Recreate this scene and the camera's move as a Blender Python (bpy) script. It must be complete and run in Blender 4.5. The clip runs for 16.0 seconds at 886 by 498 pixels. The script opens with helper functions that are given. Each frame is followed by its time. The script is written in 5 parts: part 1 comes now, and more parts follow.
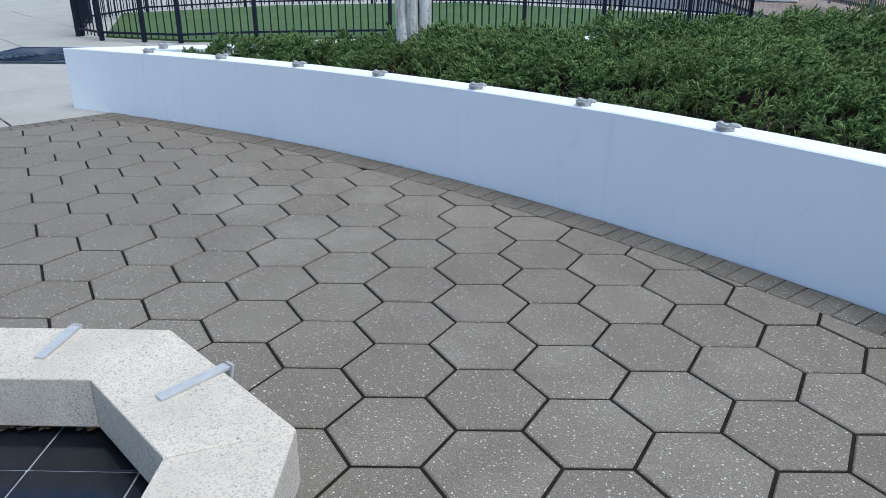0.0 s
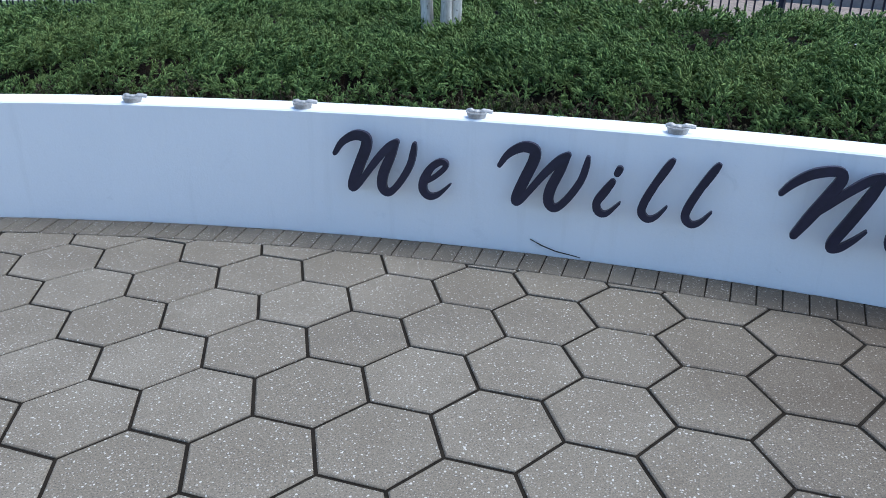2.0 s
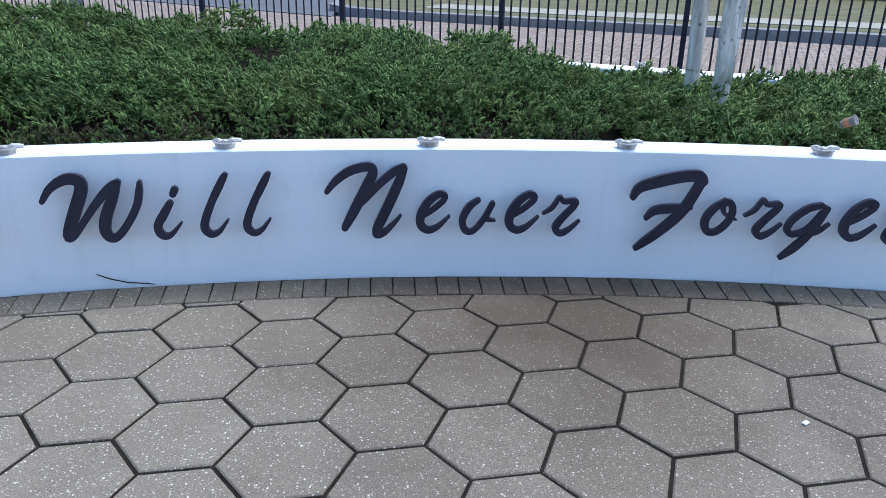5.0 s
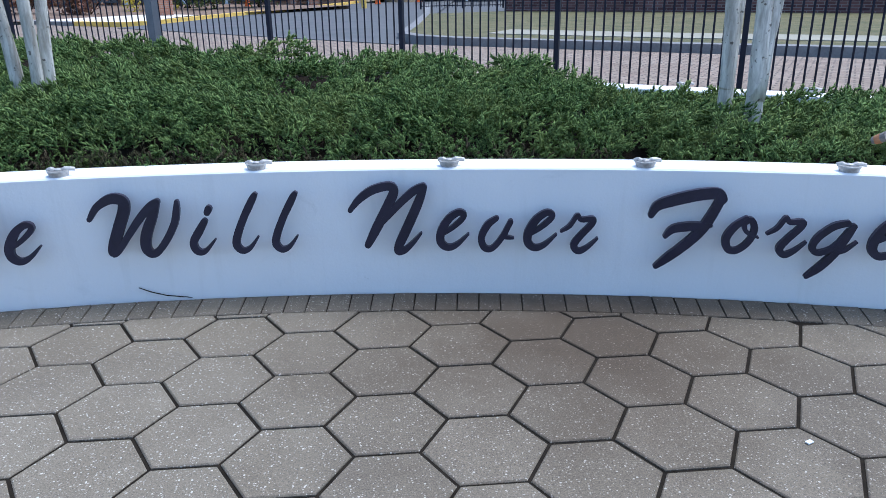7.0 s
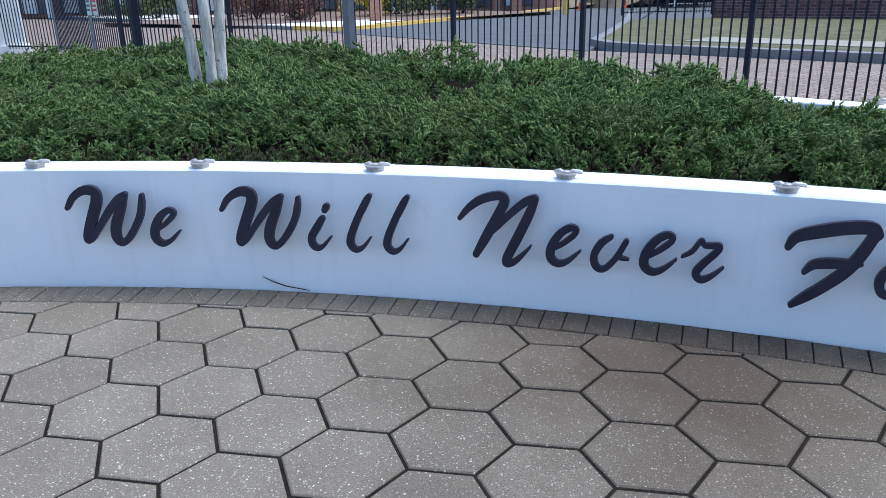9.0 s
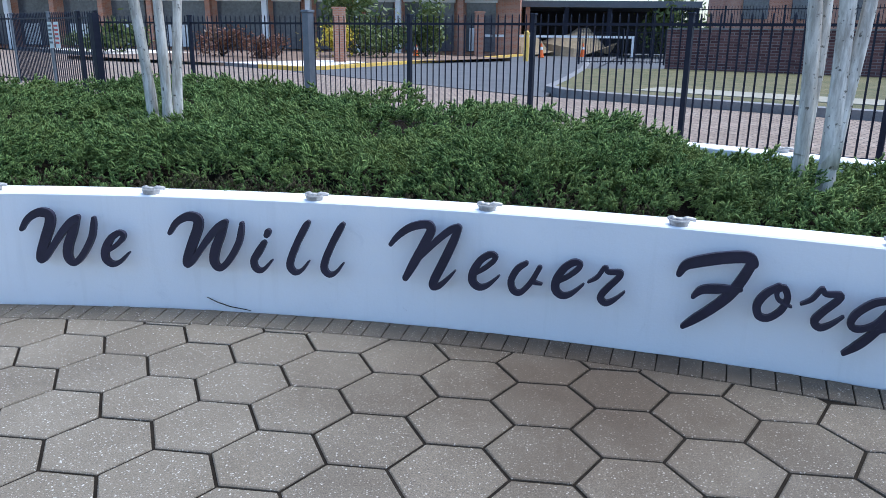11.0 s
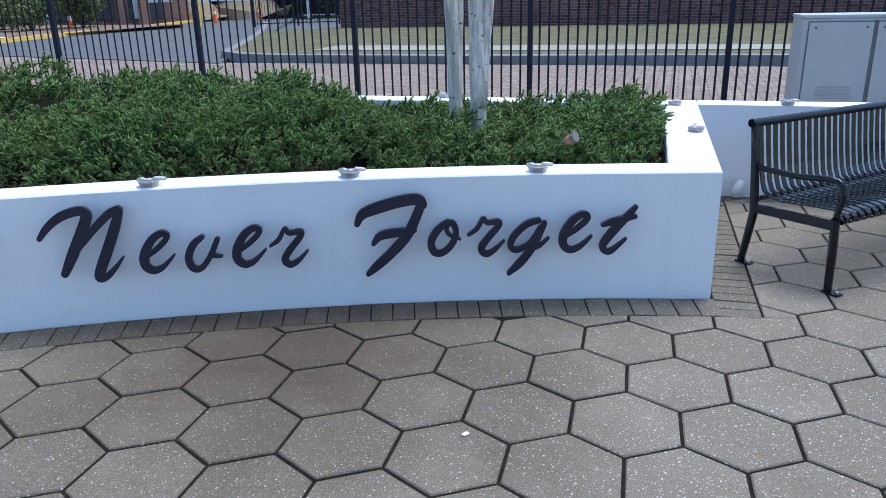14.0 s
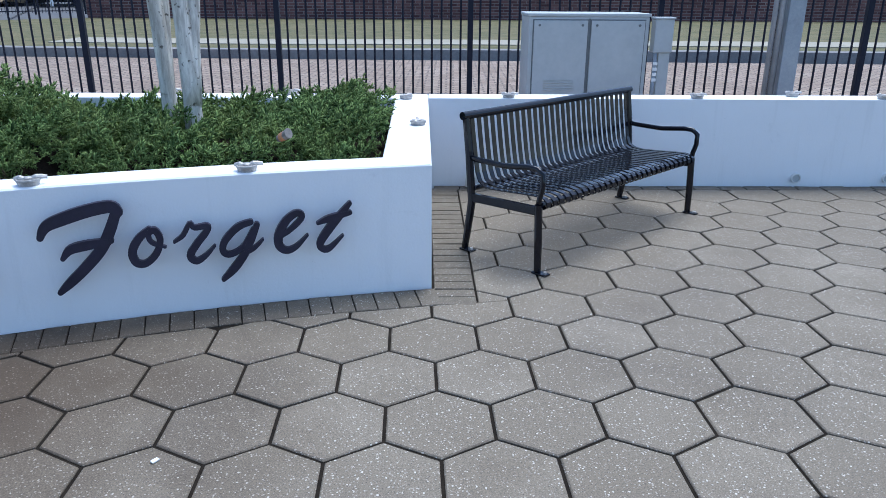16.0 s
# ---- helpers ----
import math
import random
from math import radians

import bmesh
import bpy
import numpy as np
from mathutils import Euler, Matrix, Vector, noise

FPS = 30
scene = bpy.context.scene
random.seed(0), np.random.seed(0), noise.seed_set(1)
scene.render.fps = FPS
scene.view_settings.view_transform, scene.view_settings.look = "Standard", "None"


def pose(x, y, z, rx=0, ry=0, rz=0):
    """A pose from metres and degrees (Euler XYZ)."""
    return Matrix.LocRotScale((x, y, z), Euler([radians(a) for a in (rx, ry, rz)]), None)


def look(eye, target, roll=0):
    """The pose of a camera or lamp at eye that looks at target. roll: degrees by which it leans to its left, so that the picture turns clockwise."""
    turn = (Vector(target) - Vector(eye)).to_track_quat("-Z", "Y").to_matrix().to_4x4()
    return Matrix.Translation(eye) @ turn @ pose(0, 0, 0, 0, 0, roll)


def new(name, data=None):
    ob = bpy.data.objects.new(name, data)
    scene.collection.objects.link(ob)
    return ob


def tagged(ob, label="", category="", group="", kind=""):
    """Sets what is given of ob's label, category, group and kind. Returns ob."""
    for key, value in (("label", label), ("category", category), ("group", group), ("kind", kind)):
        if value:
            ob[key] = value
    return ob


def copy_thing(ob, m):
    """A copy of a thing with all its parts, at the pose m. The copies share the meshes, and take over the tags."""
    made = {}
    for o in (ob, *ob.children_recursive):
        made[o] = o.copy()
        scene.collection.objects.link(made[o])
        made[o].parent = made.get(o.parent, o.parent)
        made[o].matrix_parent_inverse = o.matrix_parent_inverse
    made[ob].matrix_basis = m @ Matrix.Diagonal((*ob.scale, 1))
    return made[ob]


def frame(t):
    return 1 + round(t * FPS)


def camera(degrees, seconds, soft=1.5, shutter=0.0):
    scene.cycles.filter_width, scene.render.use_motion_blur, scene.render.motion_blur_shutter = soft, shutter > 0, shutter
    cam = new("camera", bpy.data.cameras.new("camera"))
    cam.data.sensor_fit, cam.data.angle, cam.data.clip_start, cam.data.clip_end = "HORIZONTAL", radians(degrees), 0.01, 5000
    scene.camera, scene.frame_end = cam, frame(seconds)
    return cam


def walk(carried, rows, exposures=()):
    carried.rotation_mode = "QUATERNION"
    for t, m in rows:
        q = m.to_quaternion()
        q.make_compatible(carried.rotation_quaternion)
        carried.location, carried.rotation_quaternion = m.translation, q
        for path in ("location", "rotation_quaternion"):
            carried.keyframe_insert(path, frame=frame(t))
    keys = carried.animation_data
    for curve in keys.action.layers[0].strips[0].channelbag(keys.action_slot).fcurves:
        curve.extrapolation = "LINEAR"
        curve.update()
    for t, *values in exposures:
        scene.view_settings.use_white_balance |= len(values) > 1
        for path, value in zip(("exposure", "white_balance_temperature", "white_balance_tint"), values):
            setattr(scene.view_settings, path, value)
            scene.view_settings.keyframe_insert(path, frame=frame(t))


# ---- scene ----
cam = camera(61.7, 16.0, soft=0.5)
PATH = [
    (0, (-0.452, -2.329, 1.597), (-2.067, -1.429, 0.835), 0.1),
    (0.5, (-0.379, -2.357, 1.615), (-1.839, -1.27, 0.786), 0.1),
    (1, (-0.338, -2.38, 1.561), (-1.469, -0.958, 0.727), -0.6),
    (1.5, (-0.322, -2.43, 1.557), (-1.092, -0.789, 0.712), 0.8),
    (2, (-0.214, -2.431, 1.552), (-0.798, -0.69, 0.76), 0.1),
    (2.5, (-0.067, -2.478, 1.561), (-0.523, -0.689, 0.792), -0.2),
    (3, (0.08, -2.505, 1.561), (-0.172, -0.684, 0.774), -0.1),
    (3.5, (0.176, -2.498, 1.559), (0.17, -0.651, 0.791), -0.2),
    (4, (0.155, -2.486, 1.558), (0.358, -0.638, 0.82), -0.3),
    (4.2, (0.103, -2.476, 1.574), (0.422, -0.652, 0.82), 0.1),
    (6.3, (0.238, -2.627, 1.554), (0.607, -0.799, 0.831), 1.4),
    (6.5, (0.288, -2.649, 1.551), (0.589, -0.816, 0.809), 1.6),
    (7, (0.369, -2.643, 1.576), (0.53, -0.77, 0.894), -0.8),
    (7.5, (0.456, -2.534, 1.581), (0.376, -0.655, 0.902), -1.5),
    (8, (0.529, -2.451, 1.587), (0.39, -0.569, 0.925), -2.1),
    (8.2, (0.579, -2.449, 1.577), (0.316, -0.586, 0.899), -2.5),
    (10.3, (0.925, -2.729, 1.555), (0.558, -0.862, 0.937), -0.7),
    (10.5, (0.932, -2.75, 1.58), (0.646, -0.875, 0.945), -0.5),
    (11, (0.99, -2.835, 1.588), (0.744, -0.93, 1.031), 0.7),
    (11.5, (1.132, -2.907, 1.574), (0.857, -1.017, 0.98), 0.0),
    (12, (1.26, -2.937, 1.568), (1.138, -1.041, 0.94), 1.2),
    (12.5, (1.298, -2.924, 1.548), (1.376, -1.045, 0.867), 0.8),
    (13, (1.259, -2.87, 1.557), (1.517, -1.009, 0.873), 1.0),
    (13.5, (1.207, -2.818, 1.556), (1.61, -0.975, 0.895), 0.3),
    (14, (1.157, -2.781, 1.548), (1.664, -0.959, 0.898), -1.3),
    (14.5, (1.135, -2.759, 1.552), (1.676, -0.949, 0.896), 0.4),
    (15, (1.211, -2.761, 1.546), (1.958, -1.036, 0.861), 0.2),
    (15.5, (1.344, -2.793, 1.552), (2.181, -1.09, 0.921), 1.1),
    (16, (1.532, -2.845, 1.539), (2.545, -1.256, 0.871), 0.4),
]
walk(cam, [(t, look(eye, target, roll)) for t, eye, target, roll in PATH], [(0.0, 0.36, 5560, 5), (1.0, 0.48, 5520, 5), (2.5, 0.66, 5480, 6), (4.0, 0.80, 5470, 7), (8.0, 0.74, 5470, 7), (10.5, 0.74, 5500, 7), (11.2, 0.84, 5500, 7), (11.7, 0.84, 5480, 7), (12.6, 0.66, 5450, 7), (13.4, 0.65, 5460, 7), (15.2, 0.67, 5480, 7), (16.0, 0.71, 5480, 7)])

# ---- light ----
SUN_EL, SUN_AZ = 67.0, 24.0
world = bpy.data.worlds.new("sky")
scene.world = world
world.use_nodes = True
wn = world.node_tree.nodes
wl = world.node_tree.links
wn.clear()
sky = wn.new("ShaderNodeTexSky")
sky.sky_type = "NISHITA"
sky.sun_disc = False
sky.sun_elevation = radians(SUN_EL)
sky.sun_rotation = radians(90.0 - SUN_AZ)
sky.air_density, sky.dust_density, sky.ozone_density = 1.0, 1.6, 1.2
wbg = wn.new("ShaderNodeBackground")
wbg.inputs["Strength"].default_value = 0.15
wout = wn.new("ShaderNodeOutputWorld")
wl.new(sky.outputs[0], wbg.inputs["Color"])
wl.new(wbg.outputs[0], wout.inputs["Surface"])
sun_data = bpy.data.lights.new("sun", "SUN")
sun_data.energy = 2.06
sun_data.angle = radians(36.0)
sun_data.color = (1.0, 0.95, 0.87)
sun = new("sun", sun_data)
sun_from = Vector((math.cos(radians(SUN_AZ)) * math.cos(radians(SUN_EL)), math.sin(radians(SUN_AZ)) * math.cos(radians(SUN_EL)), math.sin(radians(SUN_EL))))
sun.matrix_world = look(sun_from * 60, (0, 0, 0))


# ---- materials ----
class Nodes:
    """A small builder for node materials."""

    def __init__(self, name, rough=0.7, metal=0.0, spec=0.5):
        self.mat = bpy.data.materials.new(name)
        self.mat.use_nodes = True
        self.t = self.mat.node_tree
        self.bsdf = self.t.nodes["Principled BSDF"]
        self.bsdf.inputs["Roughness"].default_value = rough
        self.bsdf.inputs["Metallic"].default_value = metal
        self.bsdf.inputs["Specular IOR Level"].default_value = spec
        self.place = self.t.nodes.new("ShaderNodeNewGeometry").outputs["Position"]

    def node(self, kind, **ins):
        n = self.t.nodes.new(kind)
        for k, v in ins.items():
            self.set(n.inputs[k.replace("_", " ")], v)
        return n

    def set(self, socket, v):
        if isinstance(v, bpy.types.NodeSocket):
            self.t.links.new(v, socket)
        else:
            socket.default_value = v

    def noise(self, scale, detail=4.0, rough=0.55, vector=None, distort=0.0):
        n = self.node("ShaderNodeTexNoise", Scale=scale, Detail=detail, Roughness=rough, Distortion=distort, Vector=vector or self.place)
        return n.outputs["Fac"]

    def ramp(self, fac, a, b, ca=0.0, cb=1.0):
        n = self.node("ShaderNodeMapRange", Value=fac)
        for k, v in (("From Min", a), ("From Max", b), ("To Min", ca), ("To Max", cb)):
            n.inputs[k].default_value = v
        return n.outputs["Result"]

    def mix(self, fac, a, b, mode="MIX"):
        n = self.t.nodes.new("ShaderNodeMix")
        n.data_type, n.blend_type = "RGBA", mode
        for sock, v in ((n.inputs[0], fac), (n.inputs[6], a), (n.inputs[7], b)):
            if isinstance(v, tuple) and len(v) == 3:
                v = (*v, 1.0)
            self.set(sock, v)
        return n.outputs[2]

    def math(self, op, a, b):
        n = self.t.nodes.new("ShaderNodeMath")
        n.operation = op
        self.set(n.inputs[0], a)
        self.set(n.inputs[1], b)
        return n.outputs[0]

    def random(self):
        return self.t.nodes.new("ShaderNodeObjectInfo").outputs["Random"]

    def island(self):
        return self.t.nodes.new("ShaderNodeNewGeometry").outputs["Random Per Island"]

    def color(self, v):
        if isinstance(v, tuple) and len(v) == 3:
            v = (*v, 1.0)
        self.set(self.bsdf.inputs["Base Color"], v)
        return self

    def rough(self, v):
        self.set(self.bsdf.inputs["Roughness"], v)
        return self

    def bump(self, height, strength=0.3, dist=0.01):
        n = self.node("ShaderNodeBump", Strength=strength, Distance=dist, Height=height)
        self.t.links.new(n.outputs[0], self.bsdf.inputs["Normal"])
        return self


def scaled(c, k):
    return tuple(min(1.0, v * k) for v in c)


def m_paver(name="exposed_aggregate_concrete", k=1.0):
    n = Nodes(name, 0.82, spec=0.35)
    base = n.mix(n.random(), scaled((0.224, 0.192, 0.148), k), scaled((0.300, 0.262, 0.207), k))
    base = n.mix(n.ramp(n.noise(2.2, 5, 0.6), 0.35, 0.7), scaled((0.250, 0.212, 0.162), 0.86 * k), base)
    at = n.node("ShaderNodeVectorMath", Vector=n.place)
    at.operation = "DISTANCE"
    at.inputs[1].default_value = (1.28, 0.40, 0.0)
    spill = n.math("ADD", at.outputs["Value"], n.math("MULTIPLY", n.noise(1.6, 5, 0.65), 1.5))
    stain = n.ramp(n.noise(0.7, 5, 0.62, distort=0.4), 0.54, 0.68)
    base = n.mix(n.math("MULTIPLY", stain, 0.3), base, (0.115, 0.095, 0.078))
    grain = n.noise(170, 3, 0.7)
    base = n.mix(0.60, base, n.mix(n.ramp(grain, 0.3, 0.7), (0.06, 0.055, 0.05), (0.62, 0.59, 0.54)), "OVERLAY")
    pit = n.node("ShaderNodeTexVoronoi", Vector=n.place, Scale=95.0, Randomness=1.0)
    pits = n.math("MULTIPLY", n.math("LESS_THAN", pit.outputs["Distance"], 0.22), n.math("GREATER_THAN", n.node("ShaderNodeSeparateColor", Color=pit.outputs["Color"]).outputs[2], 0.45))
    base = n.mix(n.math("MULTIPLY", pits, 0.6), base, scaled((0.07, 0.06, 0.05), k))
    flecks = []
    for scale, lo, hi, rare in ((118.0, 0.16, 0.34, 0.45), (78.0, 0.14, 0.30, 0.50), (46.0, 0.10, 0.20, 0.42)):
        v = n.node("ShaderNodeTexVoronoi", Vector=n.place, Scale=scale, Randomness=1.0)
        fleck = n.math("LESS_THAN", v.outputs["Distance"], n.ramp(n.node("ShaderNodeSeparateColor", Color=v.outputs["Color"]).outputs[1], 0.0, 1.0, lo, hi))
        keep = n.math("GREATER_THAN", n.node("ShaderNodeSeparateColor", Color=v.outputs["Color"]).outputs[0], rare)
        flecks.append(n.math("MULTIPLY", fleck, keep))
        base = n.mix(n.math("MULTIPLY", flecks[-1], 0.22 if scale > 100 else 0.45 if scale > 60 else 0.72), base, scaled((0.68, 0.64, 0.565), 0.4 + 0.6 * k))
    fleck = flecks[2]
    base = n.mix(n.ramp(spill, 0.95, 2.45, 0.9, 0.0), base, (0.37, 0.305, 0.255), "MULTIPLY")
    n.color(base)
    n.bump(n.math("ADD", grain, n.math("MULTIPLY", fleck, 0.5)), 0.35, 0.002)
    return n.mat


def m_simple(name, a, b, scale, rough=0.8, bump=0.2, dist=0.004, metal=0.0, fine=8.0, rnd=0.0, spec=0.4):
    """Two tones mixed by coarse and fine noise, with bump; rnd varies tone from piece to piece."""
    n = Nodes(name, rough, metal, spec)
    c = n.noise(scale, 5, 0.6)
    f = n.noise(scale * fine, 4, 0.65)
    fac = n.ramp(n.math("ADD", n.math("MULTIPLY", c, 0.6), n.math("MULTIPLY", f, 0.4)), 0.35, 0.65)
    col = n.mix(fac, a, b)
    if rnd:
        col = n.mix(n.math("MULTIPLY", n.random(), rnd), col, scaled(a, 0.55))
    n.color(col)
    n.rough(n.ramp(f, 0.3, 0.7, max(0.05, rough - 0.12), min(1.0, rough + 0.1)))
    n.bump(f, bump, dist)
    return n.mat


def m_wall():
    n = Nodes("painted_stucco", 0.75, spec=0.3)
    blotch = n.ramp(n.noise(1.1, 5, 0.6), 0.3, 0.75)
    col = n.mix(blotch, (0.81, 0.815, 0.82), (0.87, 0.87, 0.87))
    dirt = n.ramp(n.noise(6.0, 6, 0.7, distort=0.6), 0.62, 0.8, 0.0, 0.35)
    col = n.mix(dirt, col, (0.55, 0.56, 0.57))
    st = n.node("ShaderNodeVectorMath", Vector=n.place)
    st.operation = "MULTIPLY"
    st.inputs[1].default_value = (1.0, 1.0, 0.07)
    runs = n.ramp(n.noise(13, 5, 0.65, vector=st.outputs[0]), 0.56, 0.78, 0.0, 0.20)
    col = n.mix(runs, col, (0.58, 0.575, 0.55))
    scuff = n.ramp(n.noise(24, 6, 0.75, distort=1.2), 0.66, 0.74, 0.0, 0.30)
    col = n.mix(scuff, col, (0.42, 0.40, 0.37))
    n.color(col)
    n.bump(n.math("ADD", n.noise(75, 4, 0.6), n.math("MULTIPLY", n.noise(9, 3), 1.6)), 0.25, 0.004)
    return n.mat


def m_leaf(name, a, b, c, through_light=0.18, rough=0.5, spec=0.4):
    """Leaf tones that vary from leaf to leaf, with some light passing through."""
    n = Nodes(name, rough, spec=spec)
    col = n.mix(n.island(), a, b)
    col = n.mix(n.ramp(n.noise(1.7, 4, 0.6), 0.45, 0.75), col, c)
    n.color(col)
    tr = n.node("ShaderNodeBsdfTranslucent", Color=col)
    mixer = n.node("ShaderNodeMixShader", Fac=through_light)
    out = n.t.nodes["Material Output"]
    n.t.links.new(n.bsdf.outputs[0], mixer.inputs[1])
    n.t.links.new(tr.outputs[0], mixer.inputs[2])
    n.t.links.new(mixer.outputs[0], out.inputs["Surface"])
    return n.mat


def m_courses(name, a, b, mortar, bw, bh, angle=0.0, offset=0.5, size=0.012, flat=False):
    """Far brickwork: courses too small to be pieces."""
    n = Nodes(name, 0.85, spec=0.3)
    sep = n.node("ShaderNodeSeparateXYZ", Vector=n.place)
    ca, sa = math.cos(angle), math.sin(angle)
    u = n.math("ADD", n.math("MULTIPLY", sep.outputs[0], ca), n.math("MULTIPLY", sep.outputs[1], sa))
    v = sep.outputs[2]
    if flat:
        v = n.math("SUBTRACT", n.math("MULTIPLY", sep.outputs[1], ca), n.math("MULTIPLY", sep.outputs[0], sa))
    vec = n.node("ShaderNodeCombineXYZ", X=u, Y=v).outputs[0]
    br = n.node("ShaderNodeTexBrick", Vector=vec, Scale=1.0, Mortar_Size=size, Bias=0.0, Brick_Width=bw, Row_Height=bh)
    br.offset = offset
    for k, cc in (("Color1", a), ("Color2", b), ("Mortar", mortar)):
        br.inputs[k].default_value = (*cc, 1)
    col = n.mix(n.ramp(n.noise(0.7, 5, 0.6), 0.3, 0.75, 0.0, 0.5), br.outputs["Color"], scaled(a, 0.6))
    n.color(col)
    n.bump(br.outputs["Fac"], -0.4, 0.01)
    return n.mat


def m_granite():
    n = Nodes("speckled_granite", 0.62, spec=0.45)
    v = n.node("ShaderNodeTexVoronoi", Vector=n.place, Scale=230.0, Randomness=1.0)
    r = n.node("ShaderNodeSeparateColor", Color=v.outputs["Color"]).outputs[0]
    col = n.mix(n.ramp(n.noise(3.5, 5, 0.6), 0.35, 0.7), (0.70, 0.595, 0.455), (0.56, 0.47, 0.355))
    col = n.mix(n.math("GREATER_THAN", r, 0.72), col, (0.47, 0.41, 0.33))
    col = n.mix(n.math("LESS_THAN", n.math("ADD", r, n.math("MULTIPLY", n.noise(22, 4, 0.7), 0.5)), 0.25), col, (0.26, 0.23, 0.19))
    rust = n.ramp(n.noise(3.1, 4, 0.7, distort=0.8), 0.66, 0.74, 0.0, 0.5)
    col = n.mix(rust, col, (0.36, 0.19, 0.10))
    n.color(col)
    n.bump(n.math("ADD", n.noise(180, 3, 0.7), n.math("MULTIPLY", n.noise(45, 4, 0.7), 1.2)), 0.4, 0.003)
    return n.mat


def m_bark():
    n = Nodes("smooth_pale_bark", 0.75, spec=0.25)
    st = n.node("ShaderNodeVectorMath", Vector=n.place)
    st.operation = "MULTIPLY"
    st.inputs[1].default_value = (1.0, 1.0, 0.16)
    col = n.mix(n.ramp(n.noise(30, 5, 0.65, vector=st.outputs[0]), 0.38, 0.62), (0.40, 0.365, 0.315), (0.72, 0.68, 0.61))
    col = n.mix(n.ramp(n.noise(11, 5, 0.65, vector=st.outputs[0], distort=0.8), 0.52, 0.64, 0, 0.75), col, (0.30, 0.26, 0.215))
    col = n.mix(n.ramp(n.noise(34, 3, 0.5), 0.63, 0.70, 0, 0.9), col, (0.10, 0.085, 0.07))
    n.color(col)
    n.bump(n.noise(40, 4, 0.6, vector=st.outputs[0]), 0.35, 0.006)
    return n.mat


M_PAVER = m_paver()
M_BED = m_simple("joint_sand", (0.010, 0.008, 0.006), (0.028, 0.022, 0.016), 14.0, 0.95, 0.4, 0.004, spec=0.1)
# paver mix darkened by k, putting the wall foot's shade into the bricks
M_BORDER = m_paver("shade_darkened_aggregate_brick", 0.74)
M_WALL = m_wall()
M_LETTER = m_simple("dark_brown_painted_metal", (0.011, 0.011, 0.026), (0.027, 0.022, 0.046), 5.0, 0.50, 0.1, 0.001)
M_STOP = m_simple("cast_aluminium", (0.30, 0.285, 0.27), (0.52, 0.50, 0.475), 60.0, 0.5, 0.3, 0.001, metal=0.25)
M_BLACK = m_simple("black_powder_coat", (0.003, 0.0035, 0.007), (0.006, 0.007, 0.012), 30.0, 0.14, 0.03, 0.0004, spec=0.38)
M_FENCE = m_simple("black_fence_paint", (0.007, 0.009, 0.020), (0.014, 0.017, 0.032), 6.0, 0.50, 0.1, 0.001, spec=0.2)
M_FENCE_GREY = m_simple("grey_fence_paint", (0.10, 0.115, 0.135), (0.15, 0.165, 0.19), 6.0, 0.5, 0.1, 0.001)
M_CAB = m_simple("grey_cabinet_paint", (0.40, 0.42, 0.42), (0.46, 0.48, 0.475), 2.0, 0.45, 0.06, 0.001)
M_CABDARK = m_simple("grey_cabinet_seam", (0.12, 0.13, 0.13), (0.17, 0.18, 0.18), 5.0, 0.6)
M_GALV = m_simple("galvanised_steel", (0.25, 0.275, 0.30), (0.34, 0.365, 0.39), 5.0, 0.5, 0.1, 0.001, metal=0.35)
M_GRANITE = m_granite()
M_TILE = m_simple("black_glazed_tile", (0.006, 0.007, 0.010), (0.012, 0.014, 0.020), 3.0, 0.18, 0.03, 0.001, rnd=0.3, spec=0.6)
M_GROUT = m_simple("pale_grout", (0.30, 0.31, 0.33), (0.42, 0.43, 0.45), 30.0, 0.9)
M_BARK = m_bark()
M_JUNIPER = m_leaf("juniper_foliage", (0.024, 0.050, 0.014), (0.245, 0.355, 0.118), (0.190, 0.240, 0.075), 0.20, 0.75, 0.15)
M_DRY = m_leaf("dry_juniper_twigs", (0.030, 0.026, 0.016), (0.13, 0.105, 0.065), (0.07, 0.08, 0.035), 0.15, 0.8, 0.1)
# near-black mulch tone, with the shade under the junipers put into it
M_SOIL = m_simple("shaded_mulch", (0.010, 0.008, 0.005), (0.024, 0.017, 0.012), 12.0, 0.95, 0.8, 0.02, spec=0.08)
M_CONCRETE = m_simple("pale_concrete", (0.35, 0.32, 0.265), (0.44, 0.41, 0.35), 1.2, 0.85, 0.2, 0.003, rnd=0.15)
M_KERB = m_simple("weathered_kerb_stone", (0.17, 0.165, 0.165), (0.27, 0.26, 0.255), 2.5, 0.9, 0.3)
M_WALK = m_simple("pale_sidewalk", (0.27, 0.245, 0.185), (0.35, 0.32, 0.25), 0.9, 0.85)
M_ASPHALT = m_simple("worn_asphalt", (0.085, 0.086, 0.09), (0.125, 0.125, 0.13), 0.8, 0.9, 0.3, 0.004, fine=40)
M_GRASS = m_simple("dry_spring_grass", (0.060, 0.070, 0.022), (0.19, 0.155, 0.075), 1.6, 0.95, 0.8, 0.04, fine=7)
M_LAWN = m_simple("mown_lawn", (0.055, 0.10, 0.022), (0.085, 0.135, 0.035), 1.0, 0.95, 0.6, 0.02, fine=30)
M_STREET = m_courses("worn_street_brick", (0.27, 0.195, 0.145), (0.43, 0.335, 0.265), (0.11, 0.09, 0.075), 0.24, 0.12, radians(-33), 0.5, 0.017, True)
M_BWALL = m_courses("dark_garden_brick", (0.075, 0.032, 0.034), (0.20, 0.10, 0.092), (0.26, 0.23, 0.22), 0.40, 0.12, radians(-31), 0.5, 0.012)
